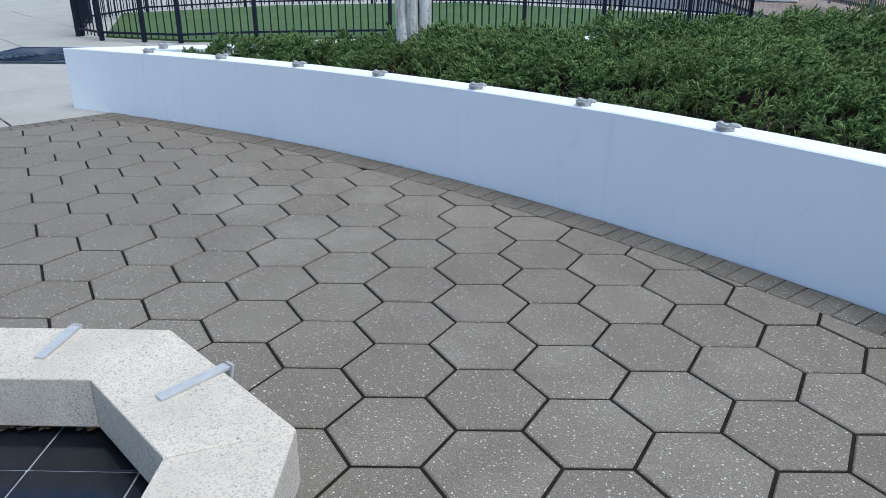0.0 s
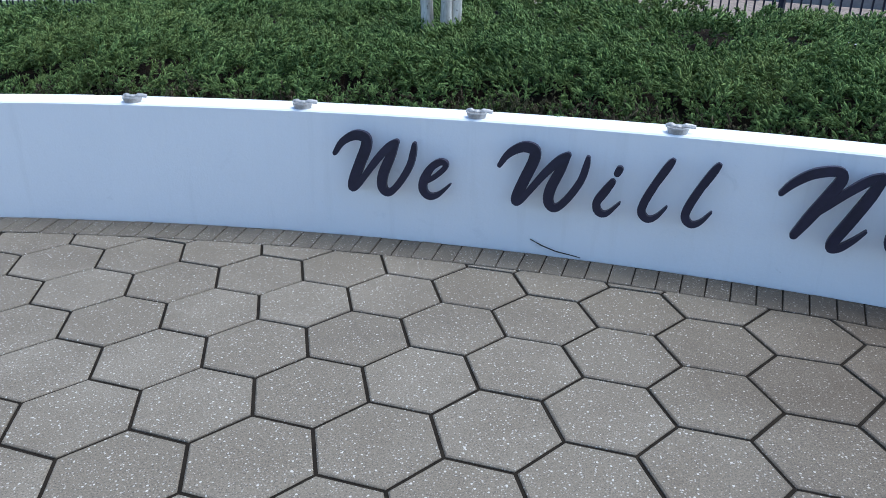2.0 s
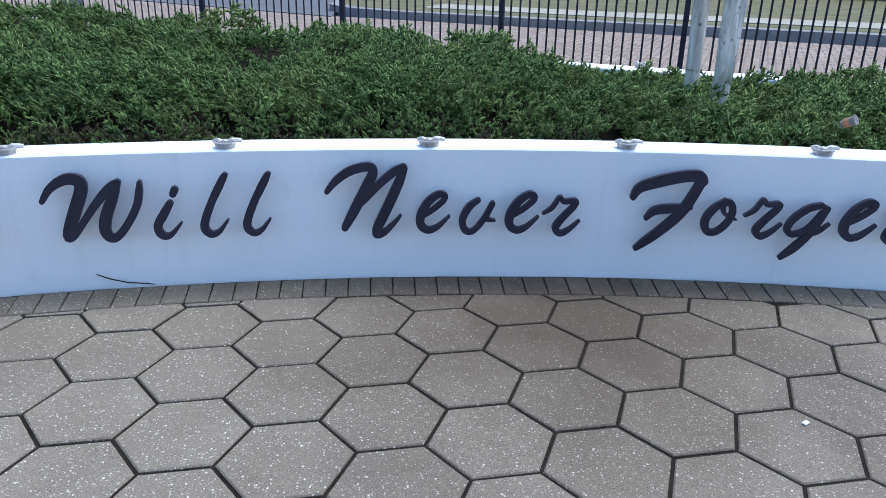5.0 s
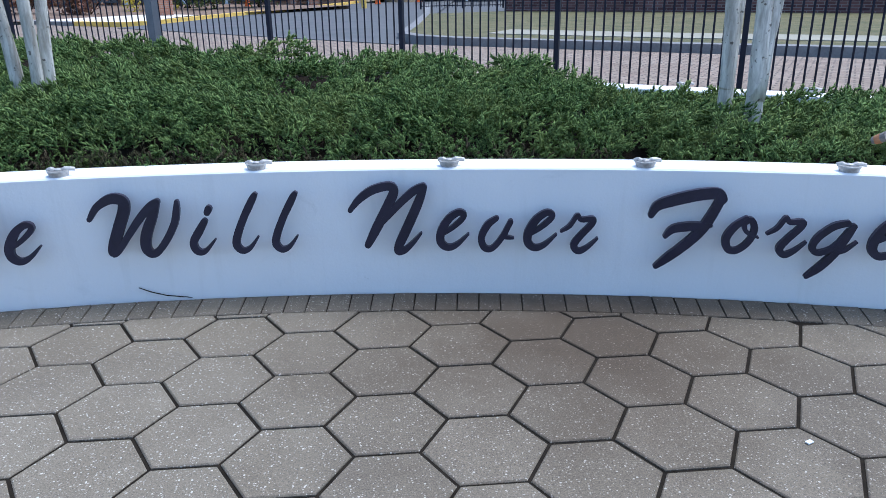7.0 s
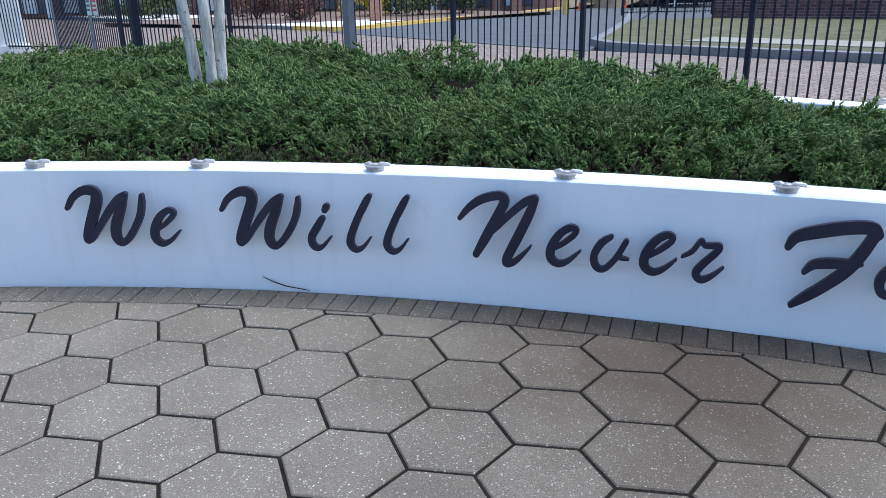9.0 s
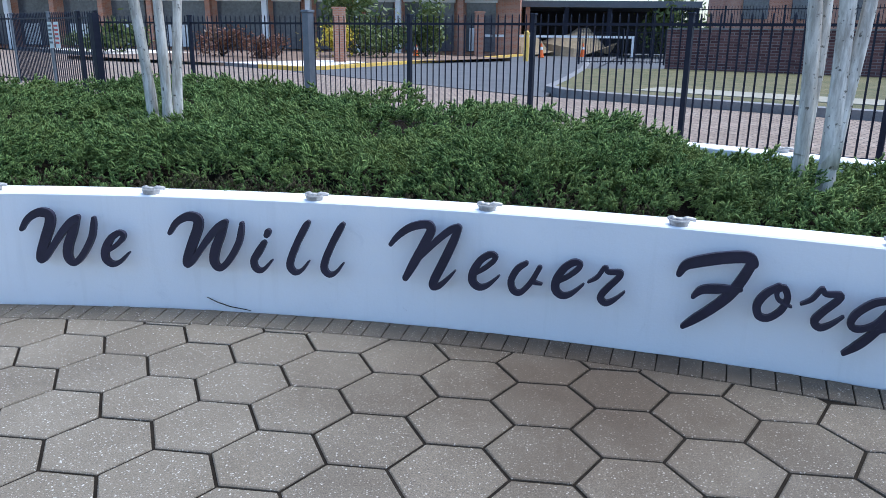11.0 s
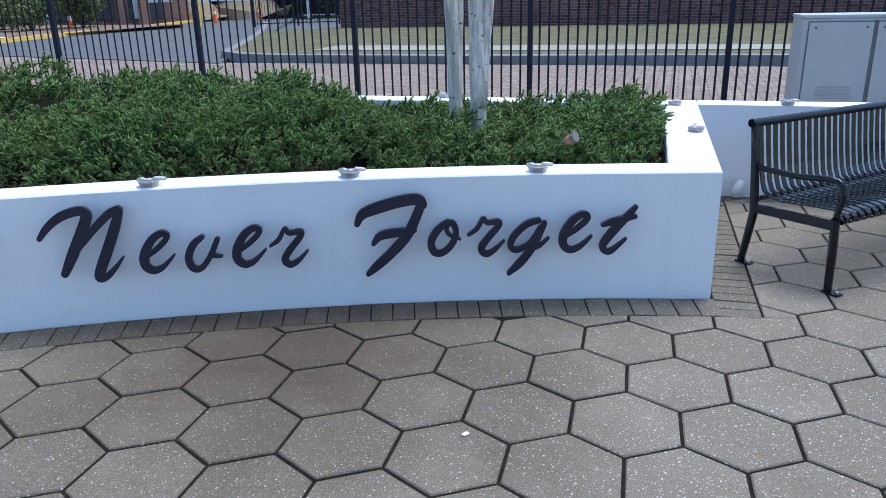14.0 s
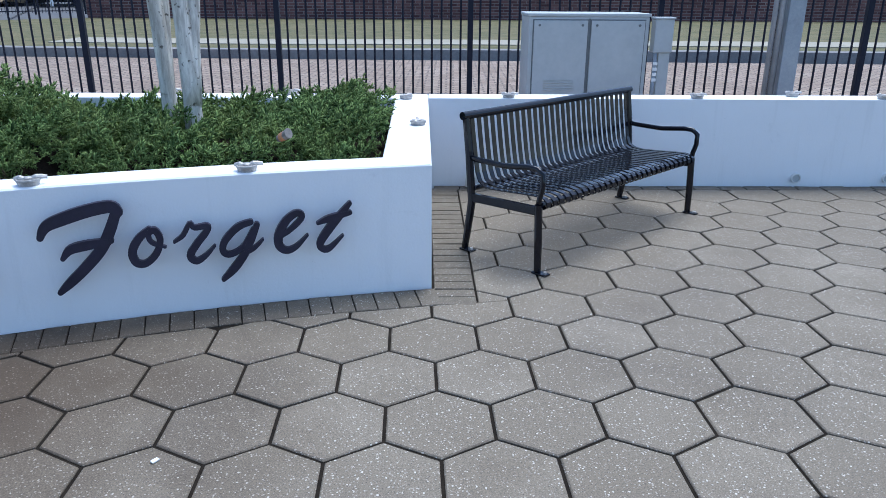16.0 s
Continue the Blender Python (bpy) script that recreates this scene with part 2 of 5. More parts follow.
M_REDBRICK = m_courses("red_building_brick", (0.42, 0.165, 0.095), (0.54, 0.26, 0.16), (0.42, 0.36, 0.30), 0.24, 0.085, 0.0, 0.5, 0.012)
# brighter copy of the sidewalk concrete, with sunshine put into its colour
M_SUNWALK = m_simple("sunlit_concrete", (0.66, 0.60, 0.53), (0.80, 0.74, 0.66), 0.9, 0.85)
M_YELLOW = m_simple("yellow_kerb_paint", (0.70, 0.44, 0.08), (0.80, 0.55, 0.14), 2.0, 0.8)
M_WHITE = m_simple("white_paint", (0.72, 0.72, 0.70), (0.8, 0.8, 0.78), 2.0, 0.6, 0.1)
M_DARK = m_simple("recess_shade", (0.012, 0.013, 0.016), (0.022, 0.023, 0.028), 2.0, 0.6)
M_ORANGE = m_simple("orange_plastic", (0.75, 0.13, 0.02), (0.85, 0.18, 0.03), 4.0, 0.5)
M_SHRUB = m_leaf("shrub_leaves", (0.05, 0.085, 0.022), (0.12, 0.16, 0.045), (0.16, 0.17, 0.05))
M_REDSHRUB = m_leaf("reddish_shrub_leaves", (0.16, 0.06, 0.035), (0.22, 0.10, 0.06), (0.10, 0.085, 0.04))
M_YSHRUB = m_leaf("yellow_shrub_leaves", (0.55, 0.40, 0.03), (0.62, 0.50, 0.06), (0.40, 0.36, 0.05))
M_ROOF = m_simple("grey_metal_roof", (0.09, 0.095, 0.105), (0.13, 0.135, 0.145), 0.6, 0.5)
M_STRAW = m_simple("straw_mulch", (0.22, 0.17, 0.105), (0.33, 0.26, 0.17), 3.0, 0.95, 0.5, 0.02)
M_BLUEGRATE = m_simple("blue_black_cast_iron", (0.025, 0.035, 0.055), (0.05, 0.062, 0.085), 9.0, 0.55, 0.2, 0.002)
M_RED = m_simple("red_print", (0.5, 0.04, 0.04), (0.6, 0.07, 0.06), 4.0, 0.5)
M_SILVER = m_simple("brushed_steel_bar", (0.46, 0.445, 0.41), (0.58, 0.56, 0.52), 25.0, 0.45, 0.1, 0.001, metal=0.2)
M_FADED = m_simple("faded_orange_film", (0.30, 0.12, 0.05), (0.46, 0.22, 0.10), 30.0, 0.55)
M_WINDOW = m_simple("far_window_glass", (0.06, 0.065, 0.08), (0.13, 0.14, 0.155), 0.6, 0.12, 0.05, spec=0.6)
M_MULCH = m_simple("brown_planting_mulch", (0.13, 0.085, 0.06), (0.28, 0.19, 0.135), 2.0, 0.95, 0.5, 0.02)
M_PACK = m_simple("weathered_packet", (0.12, 0.11, 0.10), (0.24, 0.21, 0.18), 30.0, 0.5)
M_PVC = m_simple("white_plastic_pipe", (0.66, 0.66, 0.63), (0.74, 0.74, 0.71), 9.0, 0.4)


# ---- mesh helpers ----
def mesh_of(bm, name):
    me = bpy.data.meshes.new(name)
    bm.normal_update()
    bm.to_mesh(me)
    bm.free()
    return me


def part(name, bm, material, parent=None, label="", smooth=False):
    """Links a bmesh, or a ready mesh, as one object under a thing."""
    me = mesh_of(bm, name) if isinstance(bm, bmesh.types.BMesh) else bm
    if material and not me.materials:
        me.materials.append(material)
    if smooth:
        me.polygons.foreach_set("use_smooth", [True] * len(me.polygons))
    ob = new(name, me)
    if parent:
        ob.parent = parent
    if label:
        ob["label"] = label
    return ob


def thing(name, label, category, at=None, group="", kind=""):
    ob = new(name)
    ob.empty_display_size = 0.1
    if at is not None:
        ob.matrix_world = at
    return tagged(ob, label, category, group, kind)


def box(bm, size, at=(0, 0, 0), rot=None, bevel=0.0):
    m = Matrix.Translation(at) @ (rot or Matrix.Identity(4)) @ Matrix.Diagonal((*size, 1))
    made = bmesh.ops.create_cube(bm, size=1.0, matrix=m)["verts"]
    if bevel:
        edges = list({e for v in made for e in v.link_edges})
        bmesh.ops.bevel(bm, geom=edges, offset=bevel, segments=2, affect="EDGES", profile=0.6)
    return bm


def beam(bm, a, b, w, h, bevel=0.0):
    """A box between two points."""
    a, b = Vector(a), Vector(b)
    d = b - a
    q = d.to_track_quat("X", "Z").to_matrix().to_4x4()
    return box(bm, (d.length, w, h), (a + b) / 2, q, bevel)


def tube(bm, pts, radius, sides=10, flat=1.0, cap=True):
    """A round or oval bar swept along points; radius may vary per point."""
    pts = [Vector(p) for p in pts]
    rads = radius if isinstance(radius, (list, tuple)) else [radius] * len(pts)
    rings, side = [], None
    for n, p in enumerate(pts):
        d = (pts[min(n + 1, len(pts) - 1)] - pts[max(n - 1, 0)]).normalized()
        if side is None:
            side = d.orthogonal().normalized()
        side = (side - d * side.dot(d)).normalized()
        up = d.cross(side)
        rings.append([bm.verts.new(p + rads[n] * (math.cos(a) * side + flat * math.sin(a) * up)) for a in (2 * math.pi * k / sides for k in range(sides))])
    for r0, r1 in zip(rings, rings[1:]):
        for k in range(sides):
            bm.faces.new((r0[k], r0[(k + 1) % sides], r1[(k + 1) % sides], r1[k]))
    if cap:
        bm.faces.new(rings[0][::-1])
        bm.faces.new(rings[-1])
    return bm


def prism(bm, pts, z0, z1, chamfer=0.0):
    """An upright prism over a plan polygon (counter-clockwise), with an optional chamfer at the top."""
    k = len(pts)
    low = [bm.verts.new((x, y, z0)) for x, y in pts]
    if chamfer:
        cx, cy = sum(p[0] for p in pts) / k, sum(p[1] for p in pts) / k
        mid = [bm.verts.new((x, y, z1 - chamfer)) for x, y in pts]
        top = []
        for x, y in pts:
            far = math.hypot(x - cx, y - cy) or 1.0
            f = max(0.0, 1 - 1.2 * chamfer / far)
            top.append(bm.verts.new((cx + (x - cx) * f, cy + (y - cy) * f, z1)))
        layers = [low, mid, top]
    else:
        top = [bm.verts.new((x, y, z1)) for x, y in pts]
        layers = [low, top]
    for a, b in zip(layers, layers[1:]):
        for i in range(k):
            bm.faces.new((a[i], a[(i + 1) % k], b[(i + 1) % k], b[i]))
    bm.faces.new(top)
    bm.faces.new(low[::-1])
    return bm


def raw_mesh(name, verts, faces, material, smooth=False):
    """A large mesh straight from arrays: verts (n, 3), faces (m, 3 or 4)."""
    me = bpy.data.meshes.new(name)
    k = faces.shape[1]
    me.vertices.add(len(verts))
    me.vertices.foreach_set("co", np.ascontiguousarray(verts, np.float32).ravel())
    me.loops.add(faces.size)
    me.loops.foreach_set("vertex_index", np.ascontiguousarray(faces, np.int32).ravel())
    me.polygons.add(len(faces))
    me.polygons.foreach_set("loop_start", np.arange(0, faces.size, k, dtype=np.int32))
    me.update(calc_edges=True)
    me.materials.append(material)
    if smooth:
        me.polygons.foreach_set("use_smooth", np.ones(len(faces), bool))
    return me


def clip(poly, n, d):
    """The part of a plan polygon where n . p <= d."""
    out = []
    for i, p in enumerate(poly):
        q = poly[(i + 1) % len(poly)]
        a, b = n[0] * p[0] + n[1] * p[1] - d, n[0] * q[0] + n[1] * q[1] - d
        if a <= 0:
            out.append(p)
        if (a < 0 < b) or (b < 0 < a):
            f = a / (a - b)
            out.append((p[0] + f * (q[0] - p[0]), p[1] + f * (q[1] - p[1])))
    return out


def area(poly):
    return 0.5 * sum(p[0] * q[1] - q[0] * p[1] for p, q in zip(poly, poly[1:] + poly[:1]))


# ---- plan ----
CX, CY = -0.63, -10.30
R_FRONT = 11.39
WALL_H = 0.68
WALL_T = 0.21
END_T = 0.26
END_PHI = 21.15
TIP_PHI = -45.3


def r_front(phi):
    """Radius of the front wall's face at phi degrees (clockwise from +y); it opens out towards the tip."""
    return R_FRONT + (0.0004 * (phi + 10) ** 2 if phi < -10 else 0.0)


def skew(phi):
    """Turn of the wall's line against the circle, where its radius changes."""
    return math.atan2(0.0458 * min(0.0, phi + 10), R_FRONT)


def wall_top(phi):
    """Height of the front wall's top, which falls a little towards the tip."""
    return WALL_H + 0.0023 * min(0.0, phi + 15)


def polar(phi, r):
    a = radians(phi)
    return (CX + r * math.sin(a), CY + r * math.cos(a))


def phi_of(x, y):
    return math.degrees(math.atan2(x - CX, y - CY))


def meet(p, d, q, e):
    """Where two plan lines, each a point and a direction, cross."""
    k = ((q[0] - p[0]) * e[1] - (q[1] - p[1]) * e[0]) / (d[0] * e[1] - d[1] * e[0])
    return (p[0] + k * d[0], p[1] + k * d[1])


CORNER = polar(END_PHI, R_FRONT)
TIP = polar(TIP_PHI, r_front(TIP_PHI))
REAR_P, REAR_D = (4.60, 2.20), Vector((1.0, -0.61)).normalized()
REAR_N = Vector((-REAR_D.y, REAR_D.x))
END_D = Vector((REAR_P[0] - CORNER[0], REAR_P[1] - CORNER[1])).normalized()
END_N = Vector((END_D.y, -END_D.x))
LEFT_D = Vector((0.37, 0.93)).normalized()
LEFT_N = Vector((-LEFT_D.y, LEFT_D.x))
BORDER = 0.235


# ---- ground ----
def sheet(name, pts, z, material, label, category, thick=0.05):
    bm = bmesh.new()
    if area(pts) < 0:
        pts = pts[::-1]
    prism(bm, pts, z - thick, z)
    return tagged(part(name, bm, material), label, category, kind="structure")


def off_line(p, d, k, n, o):
    return (p[0] + d[0] * k + n[0] * o, p[1] + d[1] * k + n[1] * o)


sheet("ground", [(-400, -400), (400, -400), (400, 400), (-400, 400)], -0.10, M_ASPHALT, "wide grey asphalt ground reaching the horizon", "ground", 0.2)
sheet("road", [(-60, 67), (-9, 28.5), (1, 17.9), (27, 0.5), (60, -22), (60, -60), (14, -3.9), (4.7, 2.4), (-5.2, 8.3), (-12, 13), (-60, 48)], -0.02, M_STREET, "worn tan and pink brick street behind the black fence", "road", 0.07)
sheet("driveway", [(-9.5, 28.2), (1, 17.6), (4.2, 41), (9, 75), (-4, 75), (-2.5, 49)], 0.0, M_ASPHALT, "grey asphalt driveway leading off the brick street", "driveway", 0.07)
lawn_edge = [(-15.7, -0.9), (-14.2, 0.35), (-13.85, 1.4), (-13.2, 3.5), (-12.1, 5.6), (-11.5, 7.0), (-13.0, 12.4), (-19.8, 9.2), (-21.2, 4.0), (-20.5, 0.0)]
sheet("lawn", lawn_edge, 0.03, M_LAWN, "mown green lawn inside the fence ring", "lawn", 0.12)
left_grass = [(-13.5, 15.8), (-9.6, 13.6), (-5.3, 9.0), (-6.6, 7.0), (-10.5, 8.5), (-12.6, 13.0)]
sheet("lawn", left_grass, 0.02, M_LAWN, "mown green grass behind the juniper bed", "lawn", 0.12)

# pale concrete walk beyond the paving's end, as separate slabs
walk_top = thing("pavement_walk", "pale concrete walk of large square slabs", "pavement", kind="structure")
slab_d = Vector((-0.21, 0.978))
slab_n = Vector((-0.978, -0.21))
slab_p = Vector((-8.43, -2.20))
for i in range(7):
    for j in range(-3, 5):
        a = slab_p + slab_n * (0.12 + 2.0 * i) + slab_d * (1.6 * j - 0.3)
        quad = [a, a + slab_n * 1.985, a + slab_n * 1.985 + slab_d * 1.585, a + slab_d * 1.585]
        quad = [(v.x, v.y) for v in quad]
        quad = quad if area(quad) > 0 else quad[::-1]
        mid_q = (sum(p[0] for p in quad) / 4 - TIP[0]) * LEFT_N.x + (sum(p[1] for p in quad) / 4 - TIP[1]) * LEFT_N.y
        if mid_q > -1.3:
            bm = bmesh.new()
            prism(bm, quad, -0.08, -0.004 - 0.002 * ((i + j) % 2), 0.006)
            part("slab", bm, M_CONCRETE, walk_top)
sheet("walk_bed", [(-8.7, -12), (-40, -12), (-40, 12), (-21, 12), (-14, 13), (-11, 6), (-9.4, -1.6), (-8.9, -2.6)], -0.03, M_CONCRETE, "wide pale concrete forecourt", "pavement", 0.05)


# far kerb with verge, sidewalk and grass bank
def strip(name, line, o0, o1, z0, z1, material, label, category):
    """A band along a polyline between two offsets to its left."""
    bm = bmesh.new()
    rows = []
    for k, p in enumerate(line):
        a, b = line[max(k - 1, 0)], line[min(k + 1, len(line) - 1)]
        d = Vector((b[0] - a[0], b[1] - a[1])).normalized()
        n = Vector((-d.y, d.x))
        rows.append([bm.verts.new((p[0] + n.x * o, p[1] + n.y * o, z)) for o, z in ((o0, -0.1), (o0, z0), (o1, z1), (o1, -0.1))])
    for a, b in zip(rows, rows[1:]):
        for i in range(3):
            bm.faces.new((a[i], b[i], b[i + 1], a[i + 1]))
    bm.faces.new(rows[0])
    bm.faces.new(rows[-1][::-1])
    bmesh.ops.recalc_face_normals(bm, faces=bm.faces)
    return tagged(part(name, bm, material), label, category, kind="structure")


kerb_right = [(3.6, 45.0), (2.6, 32.0), (1.6, 23.5), (1.05, 19.6), (1.5, 18.2), (2.6, 17.0), (6.6, 14.25), (11.1, 11.7), (15.4, 8.95), (20.5, 5.7), (45, -10)]
strip("kerb", kerb_right, 0.0, 0.30, 0.17, 0.18, M_KERB, "weathered grey stone kerb along the brick street", "kerb")
sheet("grass_bank", [(1.34, 19.7), (1.9, 23.5), (2.9, 32), (6.6, 33.4), (58, 2.6), (46, -9.5), (20.7, 6.0), (15.6, 9.25), (11.3, 12.0), (6.8, 14.55), (2.85, 17.3), (1.78, 18.4)], 0.17, M_GRASS, "dry green grass bank between kerb and brick wall", "grass", 0.2)
strip("sidewalk", kerb_right[5:], 1.5, 3.1, 0.19, 0.2, M_WALK, "pale concrete sidewalk across the grass bank", "sidewalk")
kerb_left = [(-60, 69), (-36, 50.5), (-20, 37.2), (-12, 30.6), (-9.6, 29.2), (-8.6, 30.0), (-6.9, 36), (-2.6, 49), (1.5, 66)]
strip("yellow_kerb", kerb_left[3:], 0.0, 0.28, 0.16, 0.16, M_YELLOW, "yellow painted kerb beside the driveway", "kerb")
strip("pale_kerb", kerb_left[:4], 0.0, 0.5, 0.13, 0.13, M_KERB, "pale concrete kerb along the far street side", "kerb")
strip("sidewalk", kerb_left[:6], 0.5, 6.5, 0.12, 0.14, M_SUNWALK, "pale pinkish sidewalk past the planting beds, with sunlight put into its colour", "sidewalk")
strip("planting_soil", kerb_left, 6.5, 18.0, 0.11, 0.2, M_MULCH, "brown mulched planting bed before the building", "planting bed")


# ---- hexagon paving ----
S = 0.2346
HEX_H = math.sqrt(3) / 2
pavement = part("pavement", prism(bmesh.new(), [(-8.75, -9.5), (9.8, -9.5), (9.8, -1.0), (4.75, 2.15), (3.6, 0.55), (2.4, 0.75), (0.5, 1.15), (-1.5, 1.2), (-3.5, 0.8), (-5.6, 0.1), (-7.6, -0.9), (-8.75, -1.7)], -0.09, -0.0085), M_BED)
tagged(pavement, "plaza of grey speckled hexagonal concrete paving stones", "pavement", kind="structure")
paver_hex = []
for i in range(-26, 30):
    for j in range(-16, 8):
        cx, cy = 1.5 * i * S, (2 * j + i % 2) * HEX_H * S
        hexa = [(cx + (S - 0.0080) * math.cos(radians(60 * k)), cy + (S - 0.0080) * math.sin(radians(60 * k))) for k in range(6)]
        if not (-9.6 < cx < 9.6 and -6.3 < cy < 2.3):
            continue
        pieces = []
        phi, rr = phi_of(cx, cy), math.hypot(cx - CX, cy - CY)
        turn = radians(phi) - skew(phi)
        nrm = (math.sin(turn), math.cos(turn))
        edge_p = polar(phi, r_front(phi) - BORDER - 0.006)
        d_front = nrm[0] * edge_p[0] + nrm[1] * edge_p[1]
        d_end = END_N.x * CORNER[0] + END_N.y * CORNER[1] + BORDER + 0.006
        d_rear = REAR_N.x * REAR_P[0] + REAR_N.y * REAR_P[1] - 0.13
        beside = min(END_N.x * x + END_N.y * y for x, y in hexa) > d_end
        if beside or cx > 5.2:
            pieces.append(clip(hexa, REAR_N, d_rear))
        else:
            pieces.append(clip(hexa, nrm, d_front))
            if max(END_N.x * x + END_N.y * y for x, y in hexa) > d_end and cx > 3.2:
                rest = clip(clip(hexa, (-END_N.x, -END_N.y), -d_end), (-nrm[0], -nrm[1]), -d_front)
                pieces.append(clip(rest, REAR_N, d_rear) if len(rest) > 2 else [])
        for poly in pieces:
            if len(poly) > 2:
                poly = clip(poly, slab_n, slab_n.x * slab_p.x + slab_n.y * slab_p.y - 0.11)
            if len(poly) > 2 and area(poly) > 0.002:
                paver_hex.append((poly, cx, cy, len(poly) == 6 and abs(area(poly) - area(hexa)) < 1e-6))


# ---- planter wall ----
def ring_wall(name, outer, inner, z_top, material):
    """A wall between two closed plan loops of equal length, with softened top edges."""
    bm = bmesh.new()
    b = 0.008
    rows = []
    for (ox, oy), (ix, iy), z in zip(outer, inner, z_top):
        d = Vector((ix - ox, iy - oy))
        d = d / (d.length or 1.0) * b
        rows.append([bm.verts.new(v) for v in ((ox, oy, -0.1), (ox, oy, z - b), (ox + d.x, oy + d.y, z), (ix - d.x, iy - d.y, z), (ix, iy, z - b), (ix, iy, -0.1))])
    return bm, rows


front_phis = [TIP_PHI + (END_PHI - TIP_PHI) * k / 90 for k in range(91)]
outer = [polar(p, r_front(p)) for p in front_phis]
end_in_p = (CORNER[0] - END_N.x * END_T, CORNER[1] - END_N.y * END_T)
left_in_p = (TIP[0] - LEFT_N.x * 0.24, TIP[1] - LEFT_N.y * 0.24)


def inner_front(p):
    q = polar(p, r_front(p) + WALL_T)
    over = (q[0] - end_in_p[0]) * END_N.x + (q[1] - end_in_p[1]) * END_N.y
    if over > 0:
        k = over / (END_N.x * math.cos(radians(p)) - END_N.y * math.sin(radians(p)))
        q = (q[0] - k * math.cos(radians(p)), q[1] + k * math.sin(radians(p)))
    over = (q[0] - left_in_p[0]) * LEFT_N.x + (q[1] - left_in_p[1]) * LEFT_N.y
    if over > 0:
        tx, ty = math.cos(radians(p)), -math.sin(radians(p))
        k = -over / (LEFT_N.x * tx + LEFT_N.y * ty)
        q = (q[0] + k * tx, q[1] + k * ty)
    return q


inner = [inner_front(p) for p in front_phis]
rear_out_p = (REAR_P[0] + REAR_N.x * 0.25, REAR_P[1] + REAR_N.y * 0.25)
END_TOP = meet(CORNER, END_D, rear_out_p, REAR_D)
END_IN_TOP = meet(end_in_p, END_D, REAR_P, REAR_D)
LEFT_TOP = meet(TIP, LEFT_D, rear_out_p, REAR_D)
LEFT_IN_TOP = meet(left_in_p, LEFT_D, REAR_P, REAR_D)
outer += [END_TOP, LEFT_TOP]
inner += [END_IN_TOP, LEFT_IN_TOP]
bm, rows = ring_wall("wall_planter", outer, inner, [wall_top(p) for p in front_phis] + [0.705, 0.70], M_WALL)
loop = rows + rows[:1]
for a, b in zip(loop, loop[1:]):
    for i in range(5):
        bm.faces.new((a[i], b[i], b[i + 1], a[i + 1]))
bmesh.ops.remove_doubles(bm, verts=bm.verts, dist=0.0005)
bmesh.ops.recalc_face_normals(bm, faces=bm.faces)
tagged(part("wall_planter", bm, M_WALL), "curved low white stucco planter wall around the junipers", "wall", kind="structure")
bm = bmesh.new()
far_p = off_line(REAR_P, REAR_D, 14.0, REAR_N, 0.0)
far_q = off_line(REAR_P, REAR_D, 14.0, REAR_N, 0.25)
prism(bm, [(REAR_P[0] + 0.003, REAR_P[1]), far_p, far_q, (END_TOP[0] + 0.003, END_TOP[1])], -0.1, 0.705, 0.006)
tagged(part("wall_right", bm, M_WALL), "low white stucco wall behind the bench", "wall", kind="structure")

# soil bed inside the planter
soil_pts = inner[:91] + [END_IN_TOP, LEFT_IN_TOP]
bm = bmesh.new()
prism(bm, [(x, y) for x, y in soil_pts], -0.05, 0.52)
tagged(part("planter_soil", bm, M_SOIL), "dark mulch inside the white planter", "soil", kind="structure")

